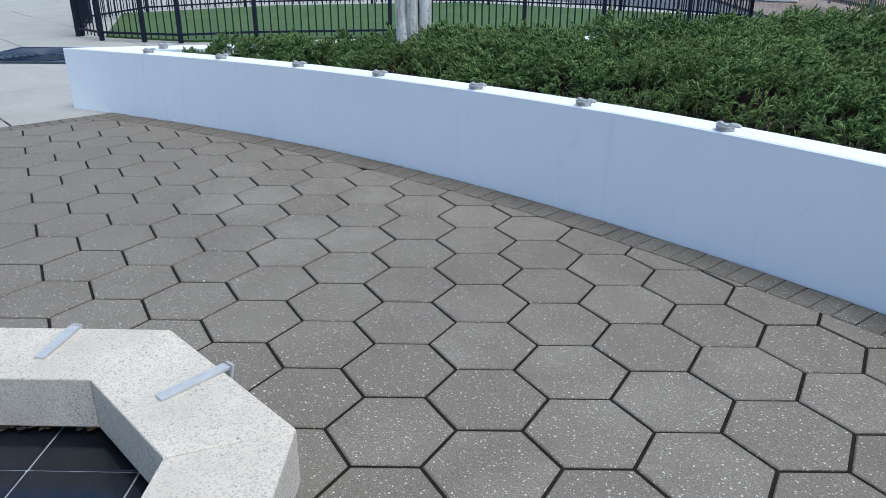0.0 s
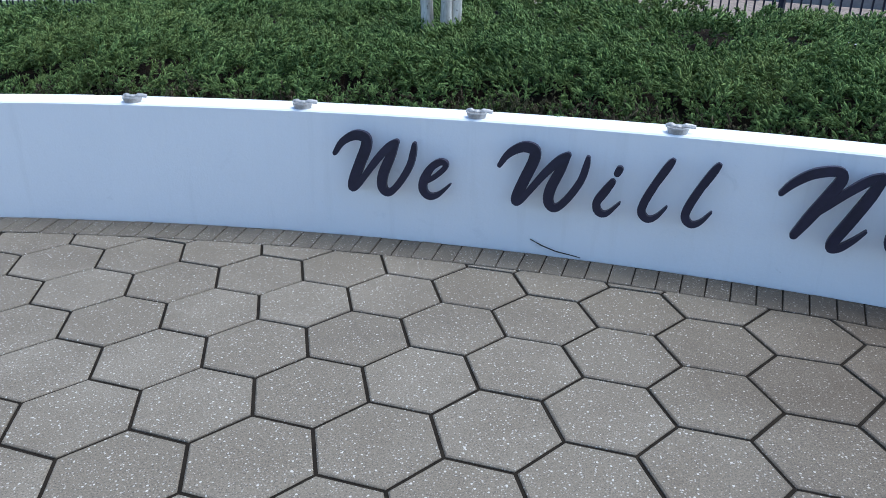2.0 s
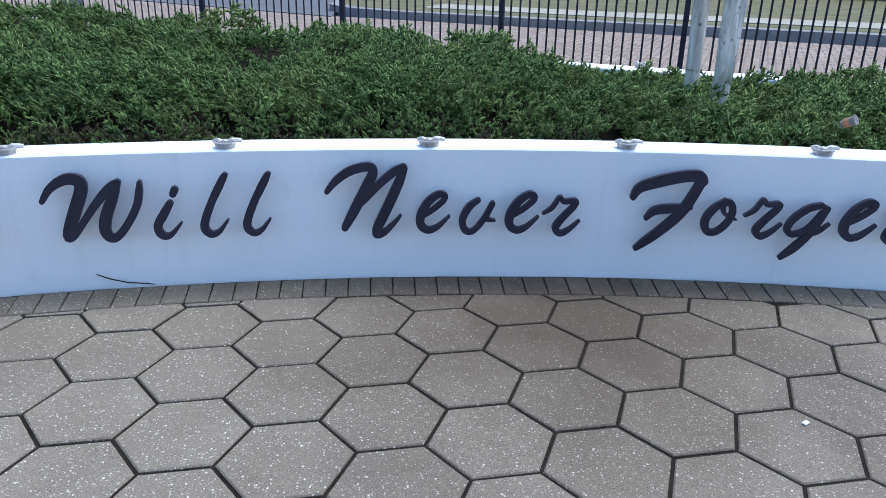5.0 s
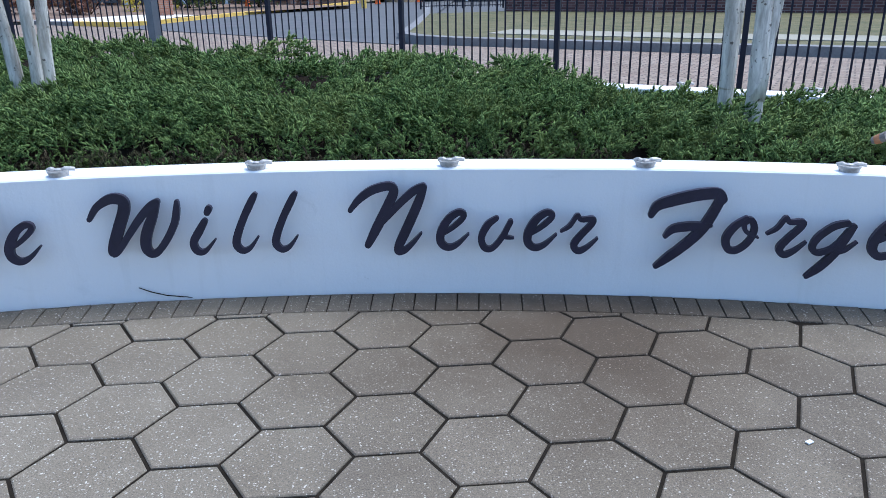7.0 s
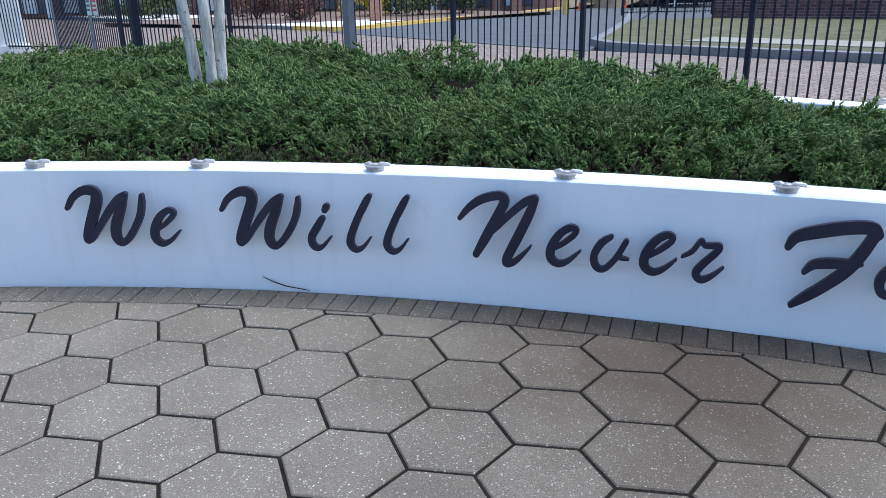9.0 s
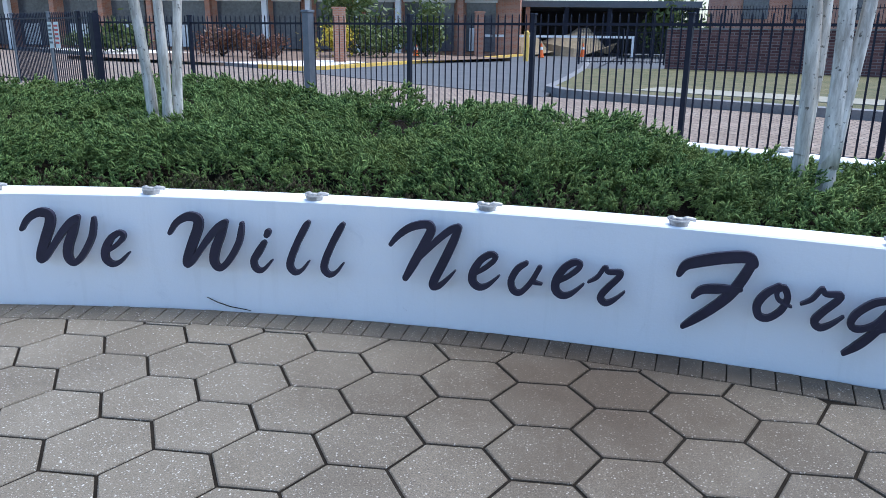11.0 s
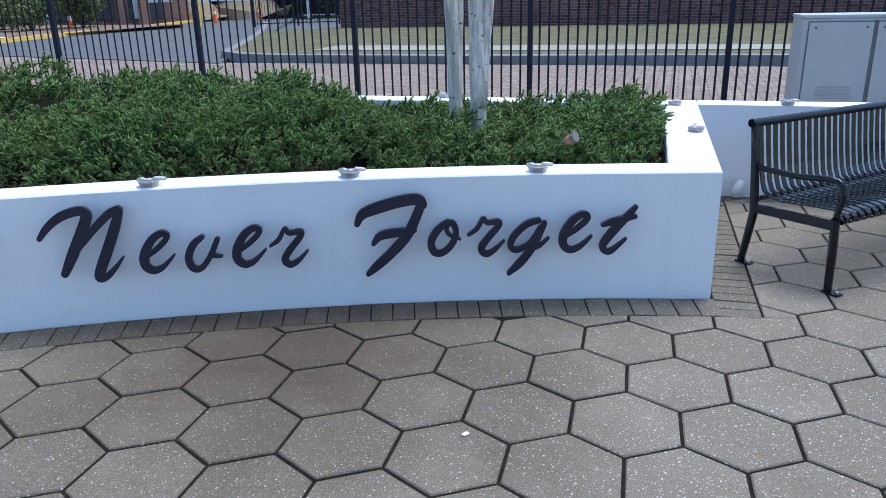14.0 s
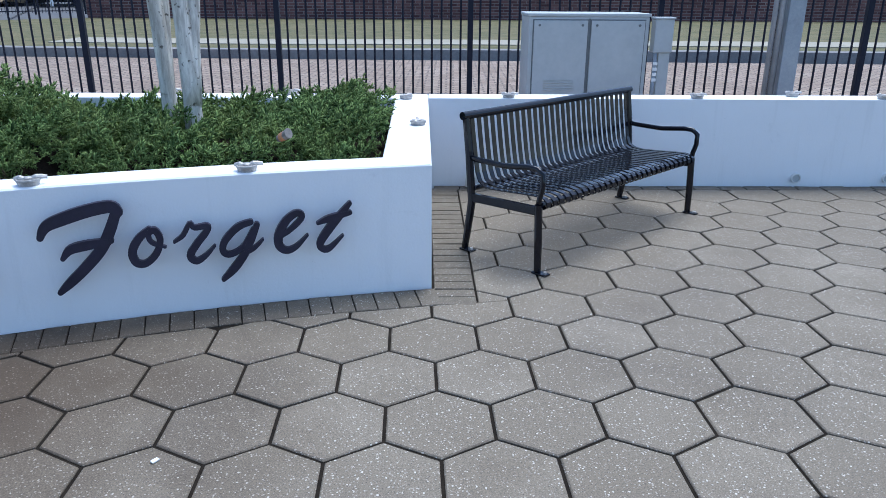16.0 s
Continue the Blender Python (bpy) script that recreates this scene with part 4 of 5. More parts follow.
# ---- bench ----
def bench(m):
    top = thing("park_bench", "black powder-coated steel strap bench on the hexagon paving", "bench", m)
    length = 1.74
    prof = [(0.604, 0.822), (0.592, 0.74), (0.577, 0.645), (0.562, 0.56), (0.547, 0.49), (0.525, 0.440), (0.480, 0.418), (0.42, 0.412), (0.30, 0.420), (0.18, 0.430), (0.08, 0.436), (0.035, 0.430), (0.010, 0.412), (0.008, 0.388), (0.028, 0.372), (0.05, 0.375)]
    count = 29
    strap = None
    for k in range(count):
        x = 0.045 + (length - 0.09) * k / (count - 1)
        if strap is None:
            bm = bmesh.new()
            w, th = 0.0165, 0.006
            rows = []
            for i, (y, z) in enumerate(prof):
                a, b = prof[max(i - 1, 0)], prof[min(i + 1, len(prof) - 1)]
                d = Vector((b[0] - a[0], b[1] - a[1])).normalized()
                n = Vector((-d.y, d.x)) * th * 0.5
                rows.append([bm.verts.new(v) for v in ((-w, y + n.x, z + n.y), (w, y + n.x, z + n.y), (w, y - n.x, z - n.y), (-w, y - n.x, z - n.y))])
            for a, b in zip(rows, rows[1:]):
                for i in range(4):
                    bm.faces.new((a[i], b[i], b[(i + 1) % 4], a[(i + 1) % 4]))
            bm.faces.new(rows[0])
            bm.faces.new(rows[-1][::-1])
            bmesh.ops.recalc_face_normals(bm, faces=bm.faces)
            strap = mesh_of(bm, "strap")
        ob = part("strap", strap, M_BLACK, top)
        ob.location = (x, 0, 0)
    for name, y, z, r in (("back_rail", 0.608, 0.826, 0.024), ("seat_rail", 0.052, 0.392, 0.018), ("rear_seat_rail", 0.53, 0.405, 0.016)):
        bm = bmesh.new()
        tube(bm, [(-0.03 if name == "back_rail" else 0.0, y, z), (length + (0.03 if name == "back_rail" else 0.0), y, z)], r, 14)
        part(name, bm, M_BLACK, top, smooth=False)
    for x in (0.0, length):
        bm = bmesh.new()
        tube(bm, [(x, 0.03, 0.012), (x, 0.035, 0.2), (x, 0.045, 0.40)], [0.021, 0.023, 0.023], 10)
        part("front_leg", bm, M_BLACK, top)
        bm = bmesh.new()
        tube(bm, [(x, 0.60, 0.012), (x, 0.575, 0.15), (x, 0.548, 0.32), (x, 0.560, 0.44), (x, 0.578, 0.62), (x, 0.606, 0.815)], [0.021, 0.023, 0.025, 0.025, 0.024, 0.022], 10)
        part("back_leg", bm, M_BLACK, top)
        bm = bmesh.new()
        beam(bm, (x, 0.05, 0.365), (x, 0.55, 0.345), 0.03, 0.05, 0.004)
        part("side_rail", bm, M_BLACK, top)
        bm = bmesh.new()
        tube(bm, [(x, 0.585, 0.585), (x, 0.50, 0.580), (x, 0.30, 0.578), (x, 0.12, 0.600), (x, 0.06, 0.598), (x, 0.022, 0.57), (x, 0.022, 0.50), (x, 0.04, 0.44), (x, 0.045, 0.39)], 0.015, 10, 1.3)
        part("armrest", bm, M_BLACK, top, smooth=True)
        for y, s in ((0.03, -1), (0.60, 1)):
            bm = bmesh.new()
            box(bm, (0.05, 0.10, 0.010), (x, y - 0.025, 0.005), None, 0.003)
            foot = part("foot", bm, M_BLACK, top)
            bm = bmesh.new()
            tube(bm, [(x, y - 0.055, 0.010), (x, y - 0.055, 0.022)], 0.011, 6)
            part("bolt", bm, M_STOP, foot, "grey steel bolt")
    return top


bench(pose(4.11, 0.16, 0.0, 0, 0, 12.4))


# ---- fence ----
def fence(posts, label, height=1.90, pieces=True, grey=(), pitch=0.13, base=0.0, group="black fences", fat=()):
    top = thing("metal_fence", label, "fence", group=group)
    bm = bmesh.new()
    tube(bm, [(0, 0, 0.06), (0, 0, height - 0.03), (0, 0, height)], [0.0135, 0.0135, 0.004], 4)
    picket = mesh_of(bm, "picket")
    picket.materials.append(M_FENCE)
    joined = bmesh.new()
    for n, p in enumerate(posts):
        w = 0.085 if n in fat else 0.07
        bm = bmesh.new()
        box(bm, (w, w, height - 0.02), (p[0], p[1], base + (height - 0.02) / 2), Matrix.Rotation(radians(-30), 4, "Z"), 0.004)
        box(bm, (w + 0.02, w + 0.02, 0.03), (p[0], p[1], base + height - 0.005), Matrix.Rotation(radians(-30), 4, "Z"), 0.008)
        part("post", bm, M_FENCE_GREY if n in grey else M_FENCE, top)
    for a, b in zip(posts, posts[1:]):
        far = math.hypot(b[0] - a[0], b[1] - a[1])
        for z in (0.14, height - 0.15):
            bm = bmesh.new()
            beam(bm, (a[0], a[1], base + z), (b[0], b[1], base + z), 0.03, 0.038)
            part("rail", bm, M_FENCE, top)
        count = max(2, round(far / pitch))
        for k in range(1, count):
            x, y = a[0] + (b[0] - a[0]) * k / count, a[1] + (b[1] - a[1]) * k / count
            if pieces:
                ob = part("picket", picket, None, top)
                ob.location = (x, y, base)
                ob.rotation_euler = (0, 0, math.atan2(b[1] - a[1], b[0] - a[0]) + math.pi / 4)
            else:
                tube(joined, [(x, y, base + 0.06), (x, y, base + height - 0.03), (x, y, base + height)], [0.0135, 0.0135, 0.004], 4)
    if not pieces:
        ob = part("picket_rest", joined, M_FENCE, top)
        ob["kind"] = "stuff"
    else:
        joined.free()
    return top


P = [(-3.5, 11.55), (-1.35, 10.4), (0.80, 9.25), (2.95, 8.06), (5.15, 6.92), (7.32, 5.6), (9.25, 4.1), (10.95, 2.35), (12.5, 0.4), (13.9, -1.6), (15.1, -3.7)]
fence(P, "black metal picket fence beyond the juniper bed", grey=(), fat=(0,))
gate = [(-9.1, 13.55), (-6.45, 12.65), (-3.58, 11.6)]
fence(gate, "black metal picket gate between two heavy posts", pieces=False, group="black fences", fat=(0,))
fence([(-16.2, 17.8), (-13.9, 17.2), (-11.4, 15.2), (-9.9, 14.1), (-9.15, 13.6)], "black metal picket fence with grey posts by the lawn", pieces=False, grey=(0, 1, 2), base=0.1)
ring = [(-16.1, -1.32), (-15.2, -1.01), (-14.6, -0.39), (-14.15, 0.135), (-13.95, 1.4), (-13.1, 3.62), (-11.95, 5.75), (-11.25, 7.0), (-11.5, 9.4), (-12.0, 11.8)]
fence(ring, "black metal picket fence round the lawn", pieces=False)
fence([(-16.15, -1.25), (-18.6, -0.9), (-20.6, 0.6), (-21.3, 3.2), (-20.6, 6.6), (-18.6, 9.2), (-15.5, 11.2), (-12.0, 11.8)], "black metal picket fence on the lawn's far side", pieces=False)

# fat grey gate post in the fence line
bm = bmesh.new()
box(bm, (0.16, 0.16, 1.95), (-3.50, 11.45, 0.975), Matrix.Rotation(radians(-28), 4, "Z"), 0.01)
box(bm, (0.19, 0.19, 0.05), (-3.50, 11.45, 1.97), Matrix.Rotation(radians(-28), 4, "Z"), 0.015)
tagged(part("gate_post", bm, M_FENCE_GREY), "heavy grey steel gate post in the black fence", "post")
bm = bmesh.new()
box(bm, (0.16, 0.16, 1.95), (-9.1, 13.45, 0.975), Matrix.Rotation(radians(-28), 4, "Z"), 0.01)
tagged(part("gate_post", bm, M_FENCE), "heavy black steel gate post in the fence", "post")

# notice boards hung on the fence
for x, y, w, red in ((-11.15, 14.92, 0.28, False), (-10.82, 14.68, 0.30, True)):
    sign = thing("notice_sign", "small white notice board hung on the black fence" if not red else "small white notice board with red bars on the fence", "sign", pose(x, y, 1.45, 0, 0, -37), group="fence notices")
    bm = bmesh.new()
    box(bm, (w, 0.012, 0.62), (0, -0.05, 0), None, 0.004)
    part("board", bm, M_WHITE, sign)
    for k in range(5):
        bm = bmesh.new()
        box(bm, (w * 0.8, 0.004, 0.05), (0, -0.06, 0.22 - 0.1 * k))
        part("bar", bm, M_RED if red else M_CABDARK, sign)


# ---- utility cabinet, meter and pole behind the right wall ----
def cabinet(m):
    top = thing("utility_cabinet", "pale grey metal utility cabinet with two doors behind the low wall", "cabinet", m)
    w, d, h = 1.35, 0.58, 1.20
    bm = bmesh.new()
    box(bm, (w, d, h), (w / 2, d / 2, h / 2), None, 0.012)
    part("body", bm, M_CAB, top)
    bm = bmesh.new()
    box(bm, (w + 0.024, d + 0.024, 0.035), (w / 2, d / 2, h + 0.018), None, 0.01)
    part("lid", bm, M_CAB, top)
    bm = bmesh.new()
    box(bm, (w + 0.1, d + 0.1, 0.12), (w / 2, d / 2, -0.03), None, 0.01)
    part("plinth", bm, M_CONCRETE, top)
    for x0, x1 in ((0.055, 0.655), (0.695, 1.295)):
        bm = bmesh.new()
        box(bm, (x1 - x0, 0.022, h - 0.12), ((x0 + x1) / 2, -0.013, h / 2 + 0.02), None, 0.006)
        door = part("door", bm, M_CAB, top)
        # dark strip added to draw the shaded groove round each door
        bm = bmesh.new()
        box(bm, (x1 - x0 + 0.024, 0.006, h - 0.096), ((x0 + x1) / 2, -0.0015, h / 2 + 0.02))
        part("groove_strip", bm, M_CABDARK, door, "dark grey strip standing in for the shaded groove round the door")
        for k in range(5):
            if x0 < 0.3:
                bm = bmesh.new()
                box(bm, (0.34, 0.008, 0.012), ((x0 + x1) / 2, -0.028, 0.40 + 0.028 * k), Matrix.Rotation(radians(25), 4, "X"), 0.002)
                part("louvre", bm, M_CAB, door)
        for x in (x0 + 0.06, x1 - 0.06):
            bm = bmesh.new()
            tube(bm, [(x, -0.024, h - 0.09), (x, -0.034, h - 0.09)], 0.014, 10)
            part("lock", bm, M_CABDARK, door)
    bm = bmesh.new()
    box(bm, (0.02, 0.006, h - 0.08), (0.675, -0.004, h / 2 + 0.02))
    part("seam", bm, M_CABDARK, top)
    return top


cab_l, cab_r = (6.92, 3.87), (8.09, 3.195)
cab_a = math.degrees(math.atan2(cab_r[1] - cab_l[1], cab_r[0] - cab_l[0]))
cabinet(pose(cab_l[0], cab_l[1], 0.03, 0, 0, cab_a))
meter = thing("meter_box", "small grey electric meter box on a steel post beside the cabinet", "meter box", pose(8.22, 3.10, -0.05, 0, 0, cab_a))
bm = bmesh.new()
box(bm, (0.21, 0.16, 0.36), (0.0, 0.05, 1.08), None, 0.012)
part("box", bm, M_CAB, meter)
bm = bmesh.new()
box(bm, (0.23, 0.18, 0.02), (0.0, 0.05, 1.27), None, 0.005)
part("lid", bm, M_CAB, meter)
bm = bmesh.new()
box(bm, (0.13, 0.10, 0.9), (0.03, 0.05, 0.45), None, 0.01)
part("post", bm, M_CAB, meter)
bm = bmesh.new()
tube(bm, [(-0.07, 0.0, 0.0), (-0.07, 0.0, 0.92)], 0.022, 10)
part("conduit", bm, M_GALV, meter, smooth=True)
for k in range(4):
    bm = bmesh.new()
    box(bm, (0.05, 0.006, 0.035), (-0.07, -0.024, 0.60 + 0.06 * k), None, 0.001)
    part("tag", bm, M_WHITE, meter)

pole = thing("steel_pole", "tall grey galvanised square steel pole with pipes behind the low wall", "pole", pose(8.93, 2.02, 0.0, 0, 0, -40))
bm = bmesh.new()
box(bm, (0.17, 0.17, 4.2), (0.01, 0, 2.1), None, 0.02)
part("shaft", bm, M_GALV, pole)
for x, r in ((-0.125, 0.034), (-0.19, 0.026)):
    bm = bmesh.new()
    tube(bm, [(x, -0.02, 0), (x, -0.02, 4.2)], r, 12)
    part("pipe", bm, M_GALV, pole, smooth=True)
bm = bmesh.new()
box(bm, (0.34, 0.34, 0.03), (0, 0, 0.015), None, 0.006)
part("base_plate", bm, M_GALV, pole)

# drain pipe mouths low in the right wall
for k in (3.02, 3.78):
    x, y = off_line(REAR_P, REAR_D, k, REAR_N, -0.008)
    pipe = thing("drain_pipe", "white plastic drain mouth low in the white wall", "drain pipe", pose(x, y, 0.07, 0, 0, math.degrees(math.atan2(REAR_D.y, REAR_D.x))), group="drain pipes")
    bm = bmesh.new()
    ringo = [(0.040 * math.cos(a), 0.040 * math.sin(a)) for a in (2 * math.pi * q / 24 for q in range(24))]
    ringi = [(0.8 * x0, 0.8 * y0) for x0, y0 in ringo]
    vo = [[bm.verts.new((x0, yy, z0)) for x0, z0 in rr] for rr, yy in ((ringo, 0.03), (ringo, -0.02), (ringi, -0.02), (ringi, 0.02))]
    for a, b in zip(vo, vo[1:]):
        for q in range(24):
            bm.faces.new((a[q], a[(q + 1) % 24], b[(q + 1) % 24], b[q]))
    bmesh.ops.recalc_face_normals(bm, faces=bm.faces)
    part("collar", bm, M_PVC, pipe)
    bm = bmesh.new()
    tube(bm, [(0, 0.004, 0), (0, -0.006, 0)], 0.031, 20)
    part("plug", bm, M_CAB, pipe)
lamp_m = pose(*off_line(REAR_P, REAR_D, 0.36, REAR_N, -0.05), 0.085, 0, 0, -31)
spot = thing("pipe_elbow", "white plastic pipe elbow at the foot of the wall", "pipe", lamp_m)
bm = bmesh.new()
tube(bm, [(0, 0.05, 0.02), (0, 0.0, 0.02), (-0.01, -0.02, 0.015), (-0.03, -0.03, -0.02), (-0.03, -0.03, -0.07)], [0.036, 0.037, 0.038, 0.034, 0.034], 14)
part("elbow", bm, M_PVC, spot, smooth=True)

# a thin twig leaning on the wall foot
bm = bmesh.new()
tw = []
for u, z in ((-0.285, 0.080), (-0.225, 0.052), (-0.15, 0.028), (-0.05, 0.014), (-0.02, 0.008)):
    x, y = polar(math.degrees(u / 11.36), R_FRONT - 0.012)
    tw.append((x, y, z))
tube(bm, tw, [0.0022, 0.003, 0.003, 0.0025, 0.002], 6)
tagged(part("twig", bm, M_SOIL), "thin dark dry twig leaning against the white wall", "twig")
# pale leaf scrap on the paving
bm = bmesh.new()
box(bm, (0.028, 0.018, 0.006), (1.859, -0.509, 0.004), Matrix.Rotation(0.4, 4, "Z"), 0.002)
tagged(part("leaf_scrap", bm, M_WHITE), "small pale leaf scrap on the paving", "leaf")
# crumpled packet in the junipers
pk = thing("litter_packet", "crumpled orange and clear drink packet caught in the junipers", "litter", pose(2.90, 0.87, 0.79, 62, 10, 25) @ Matrix.Scale(0.8, 4))
bm = bmesh.new()
tube(bm, [(0, 0, -0.045), (0, 0, -0.043), (0, 0, 0.02), (0, 0, 0.048), (0, 0, 0.046), (0, 0, -0.03)], [0.020, 0.026, 0.034, 0.038, 0.034, 0.022], 14, 0.85)
part("cup", bm, M_PACK, pk, "clear grey cup wall")
bm = bmesh.new()
tube(bm, [(0, 0, -0.022), (0, 0, 0.0), (0.002, 0, 0.012)], [0.0315, 0.0345, 0.0355], 14, 0.87, False)
part("band", bm, M_FADED, pk, "faded orange printed band")
bm = bmesh.new()
tube(bm, [(0, 0, 0.046), (0, 0, 0.052), (0, 0, 0.053), (0, 0, 0.047)], [0.038, 0.040, 0.036, 0.035], 14, 0.85, False)
part("rim", bm, M_PACK, pk, "grey rolled rim")


# ---- granite fountain basin ----
def basin():
    top = thing("granite_basin", "pale speckled granite fountain rim with black tiled basin", "fountain")
    zt = 0.46
    mid = Vector((-2.128, -2.82))
    outs, ins = [], []
    for k in range(8):
        a = radians(14.5 + 90 + 22.5 - 45 * k)
        outs.append(mid + 0.937 * Vector((math.cos(a), math.sin(a))))
        ins.append(mid + 0.6187 * Vector((math.cos(a), math.sin(a))))
    n = len(outs)
    for k in range(n):
        o0, o1, i0, i1 = outs[k], outs[(k + 1) % n], ins[k], ins[(k + 1) % n]
        g = (o1 - o0).normalized() * 0.0015
        quad = [o0 + g, o1 - g, i1 - g, i0 + g]
        pts = [(v.x, v.y) for v in quad]
        bm = bmesh.new()
        prism(bm, pts if area(pts) > 0 else pts[::-1], 0.30, zt, 0.004)
        part("coping_stone", bm, M_GRANITE, top)
        oo0, oo1 = o0.lerp(i0, 0.12), o1.lerp(i1, 0.12)
        ii0, ii1 = o0.lerp(i0, 0.7), o1.lerp(i1, 0.7)
        pts = [(v.x, v.y) for v in (oo0 + g, oo1 - g, ii1 - g, ii0 + g)]
        bm = bmesh.new()
        prism(bm, pts if area(pts) > 0 else pts[::-1], 0.0, 0.296)
        part("plinth_stone", bm, M_GRANITE, top)
    bm = bmesh.new()
    ring_pts = [(v.x, v.y) for v in outs]
    ring_pts = [(mid.x + (x - mid.x) * 0.78, mid.y + (y - mid.y) * 0.78) for x, y in ring_pts]
    prism(bm, ring_pts if area(ring_pts) > 0 else ring_pts[::-1], 0.0, 0.255)
    part("grout_bed", bm, M_GROUT, top, "pale grout lines")
    d = Vector((math.cos(radians(59.5)), math.sin(radians(59.5))))
    e = Vector((-d.y, d.x))
    for i in range(-5, 6):
        for j in range(-5, 6):
            c = mid + d * (0.31 * i + 0.1) + e * (0.31 * j + 0.12)
            quad = [c, c + d * 0.302, c + d * 0.302 + e * 0.302, c + e * 0.302]
            poly = [(v.x, v.y) for v in quad]
            for k in range(n):
                p0, p1 = ins[k], ins[(k + 1) % n]
                nn = Vector(((p1 - p0).y, -(p1 - p0).x)).normalized()
                if nn.dot(mid - p0) > 0:
                    nn = -nn
                if len(poly) > 2:
                    poly = clip(poly, nn, nn.dot(p0) + 0.05)
            if len(poly) > 2 and abs(area(poly)) > 0.002:
                bm = bmesh.new()
                prism(bm, poly if area(poly) > 0 else poly[::-1], 0.25, 0.262, 0.002)
                part("tile", bm, M_TILE, top)
    return zt


basin_top = basin()
for p, q in (((-2.845, -2.335), (-2.69, -2.445)), ((-2.375, -1.972), (-2.30, -2.175)), ((-1.735, -2.02), (-1.83, -2.215))):
    st = thing("edge_bar", "brushed steel skate-stop bar across the granite rim", "skate stopper", group="rim bars")
    bm = bmesh.new()
    beam(bm, (*p, basin_top + 0.006), (*q, basin_top + 0.004), 0.034, 0.012, 0.003)
    d = (Vector(q) - Vector(p)).normalized()
    part("bar", bm, M_SILVER, st)
    bm = bmesh.new()
    beam(bm, (p[0] - d.x * 0.012, p[1] - d.y * 0.012, basin_top + 0.011), (p[0] + d.x * 0.0, p[1] + d.y * 0.0, basin_top - 0.035), 0.034, 0.009, 0.002)
    part("lip", bm, M_SILVER, st)
# leaf litter along the basin's edge
rs = np.random.RandomState(31)
for k in range(26):
    t = rs.uniform(0, 1)
    p = Vector((-2.72, -2.70)).lerp(Vector((-2.51, -2.33)), t) + Vector((rs.uniform(-0.055, -0.02), rs.uniform(0.005, 0.03)))
    bm = bmesh.new()
    prism(bm, [(0.015 * math.cos(a) * rs.uniform(0.7, 1.2), 0.009 * math.sin(a) * rs.uniform(0.7, 1.2)) for a in (0, 1.0, 2.1, 3.1, 4.2, 5.2)], 0, 0.003)
    ob = tagged(part("dead_leaf", bm, M_STRAW if k % 2 else M_FADED), "small dry brown leaf on the basin floor", "leaf", "dead leaves")
    ob.matrix_world = pose(p.x, p.y, 0.266 + 0.004 * rs.uniform(), rs.uniform(-6, 6), rs.uniform(-6, 6), rs.uniform(0, 360))

# dark square tree grate in the concrete walk
grate = thing("tree_grate", "dark blue-black cast iron grate set in the pale concrete", "grate", pose(-13.6, -2.0, 0.0, 0, 0, 60) @ Matrix.Scale(0.84, 4))
bm = bmesh.new()
for s in (-1, 1):
    box(bm, (2.0, 0.08, 0.02), (0, s * 0.96, 0.012))
    box(bm, (0.08, 1.84, 0.02), (s * 0.96, 0, 0.012))
part("frame", bm, M_BLUEGRATE, grate)
bm = bmesh.new()
box(bm, (1.84, 1.84, 0.01), (0, 0, 0.004))
part("tray", bm, M_BLUEGRATE, grate)
for k in range(7):
    bm = bmesh.new()
    rr = 0.16 + 0.12 * k
    tube(bm, [(rr * math.cos(a), rr * math.sin(a), 0.014) for a in (2 * math.pi * q / 32 for q in range(33))], 0.022, 6, 0.5)
    part("ring", bm, M_BLUEGRATE, grate)


# ---- far side: brick wall, building, shrubs ----
def crown(name, at, size, count, material, label, category, seed, group=""):
    """A shrub: stems and many separate leaves with an uneven outline."""
    rs = np.random.RandomState(seed)
    top = thing(name, label, category, pose(*at), group=group)
    bm = bmesh.new()
    for k in range(5):
        a = rs.uniform(0, 6.28)
        tube(bm, [(0, 0, 0), (0.25 * size[0] * math.cos(a), 0.25 * size[1] * math.sin(a), 0.5 * size[2]), (0.4 * size[0] * math.cos(a), 0.4 * size[1] * math.sin(a), 0.85 * size[2])], [0.03, 0.02, 0.008], 6)
    part("stems", bm, M_SOIL, top)
    hubs = rs.normal(size=(9, 3)) * np.array([0.24, 0.24, 0.2]) + np.array([0, 0, 0.55])
    c = hubs[rs.randint(0, 9, count)] + rs.normal(size=(count, 3)) * 0.13
    c[:, 2] = np.abs(c[:, 2])
    c *= np.array(size)
    a, b = rs.normal(size=(count, 3)), rs.normal(size=(count, 3))
    a /= np.linalg.norm(a, axis=1, keepdims=True)
    b = np.cross(a, b)
    b /= np.linalg.norm(b, axis=1, keepdims=True)
    ln = rs.uniform(0.05, 0.11, (count, 1)) * max(size) * 0.6
    v = np.stack([c - a * ln, c + b * ln * 0.45, c + a * ln, c - b * ln * 0.45], 1).reshape(-1, 3)
    part("leaves", raw_mesh("leaves", v, np.arange(4 * count).reshape(-1, 4), material), None, top)
    return top


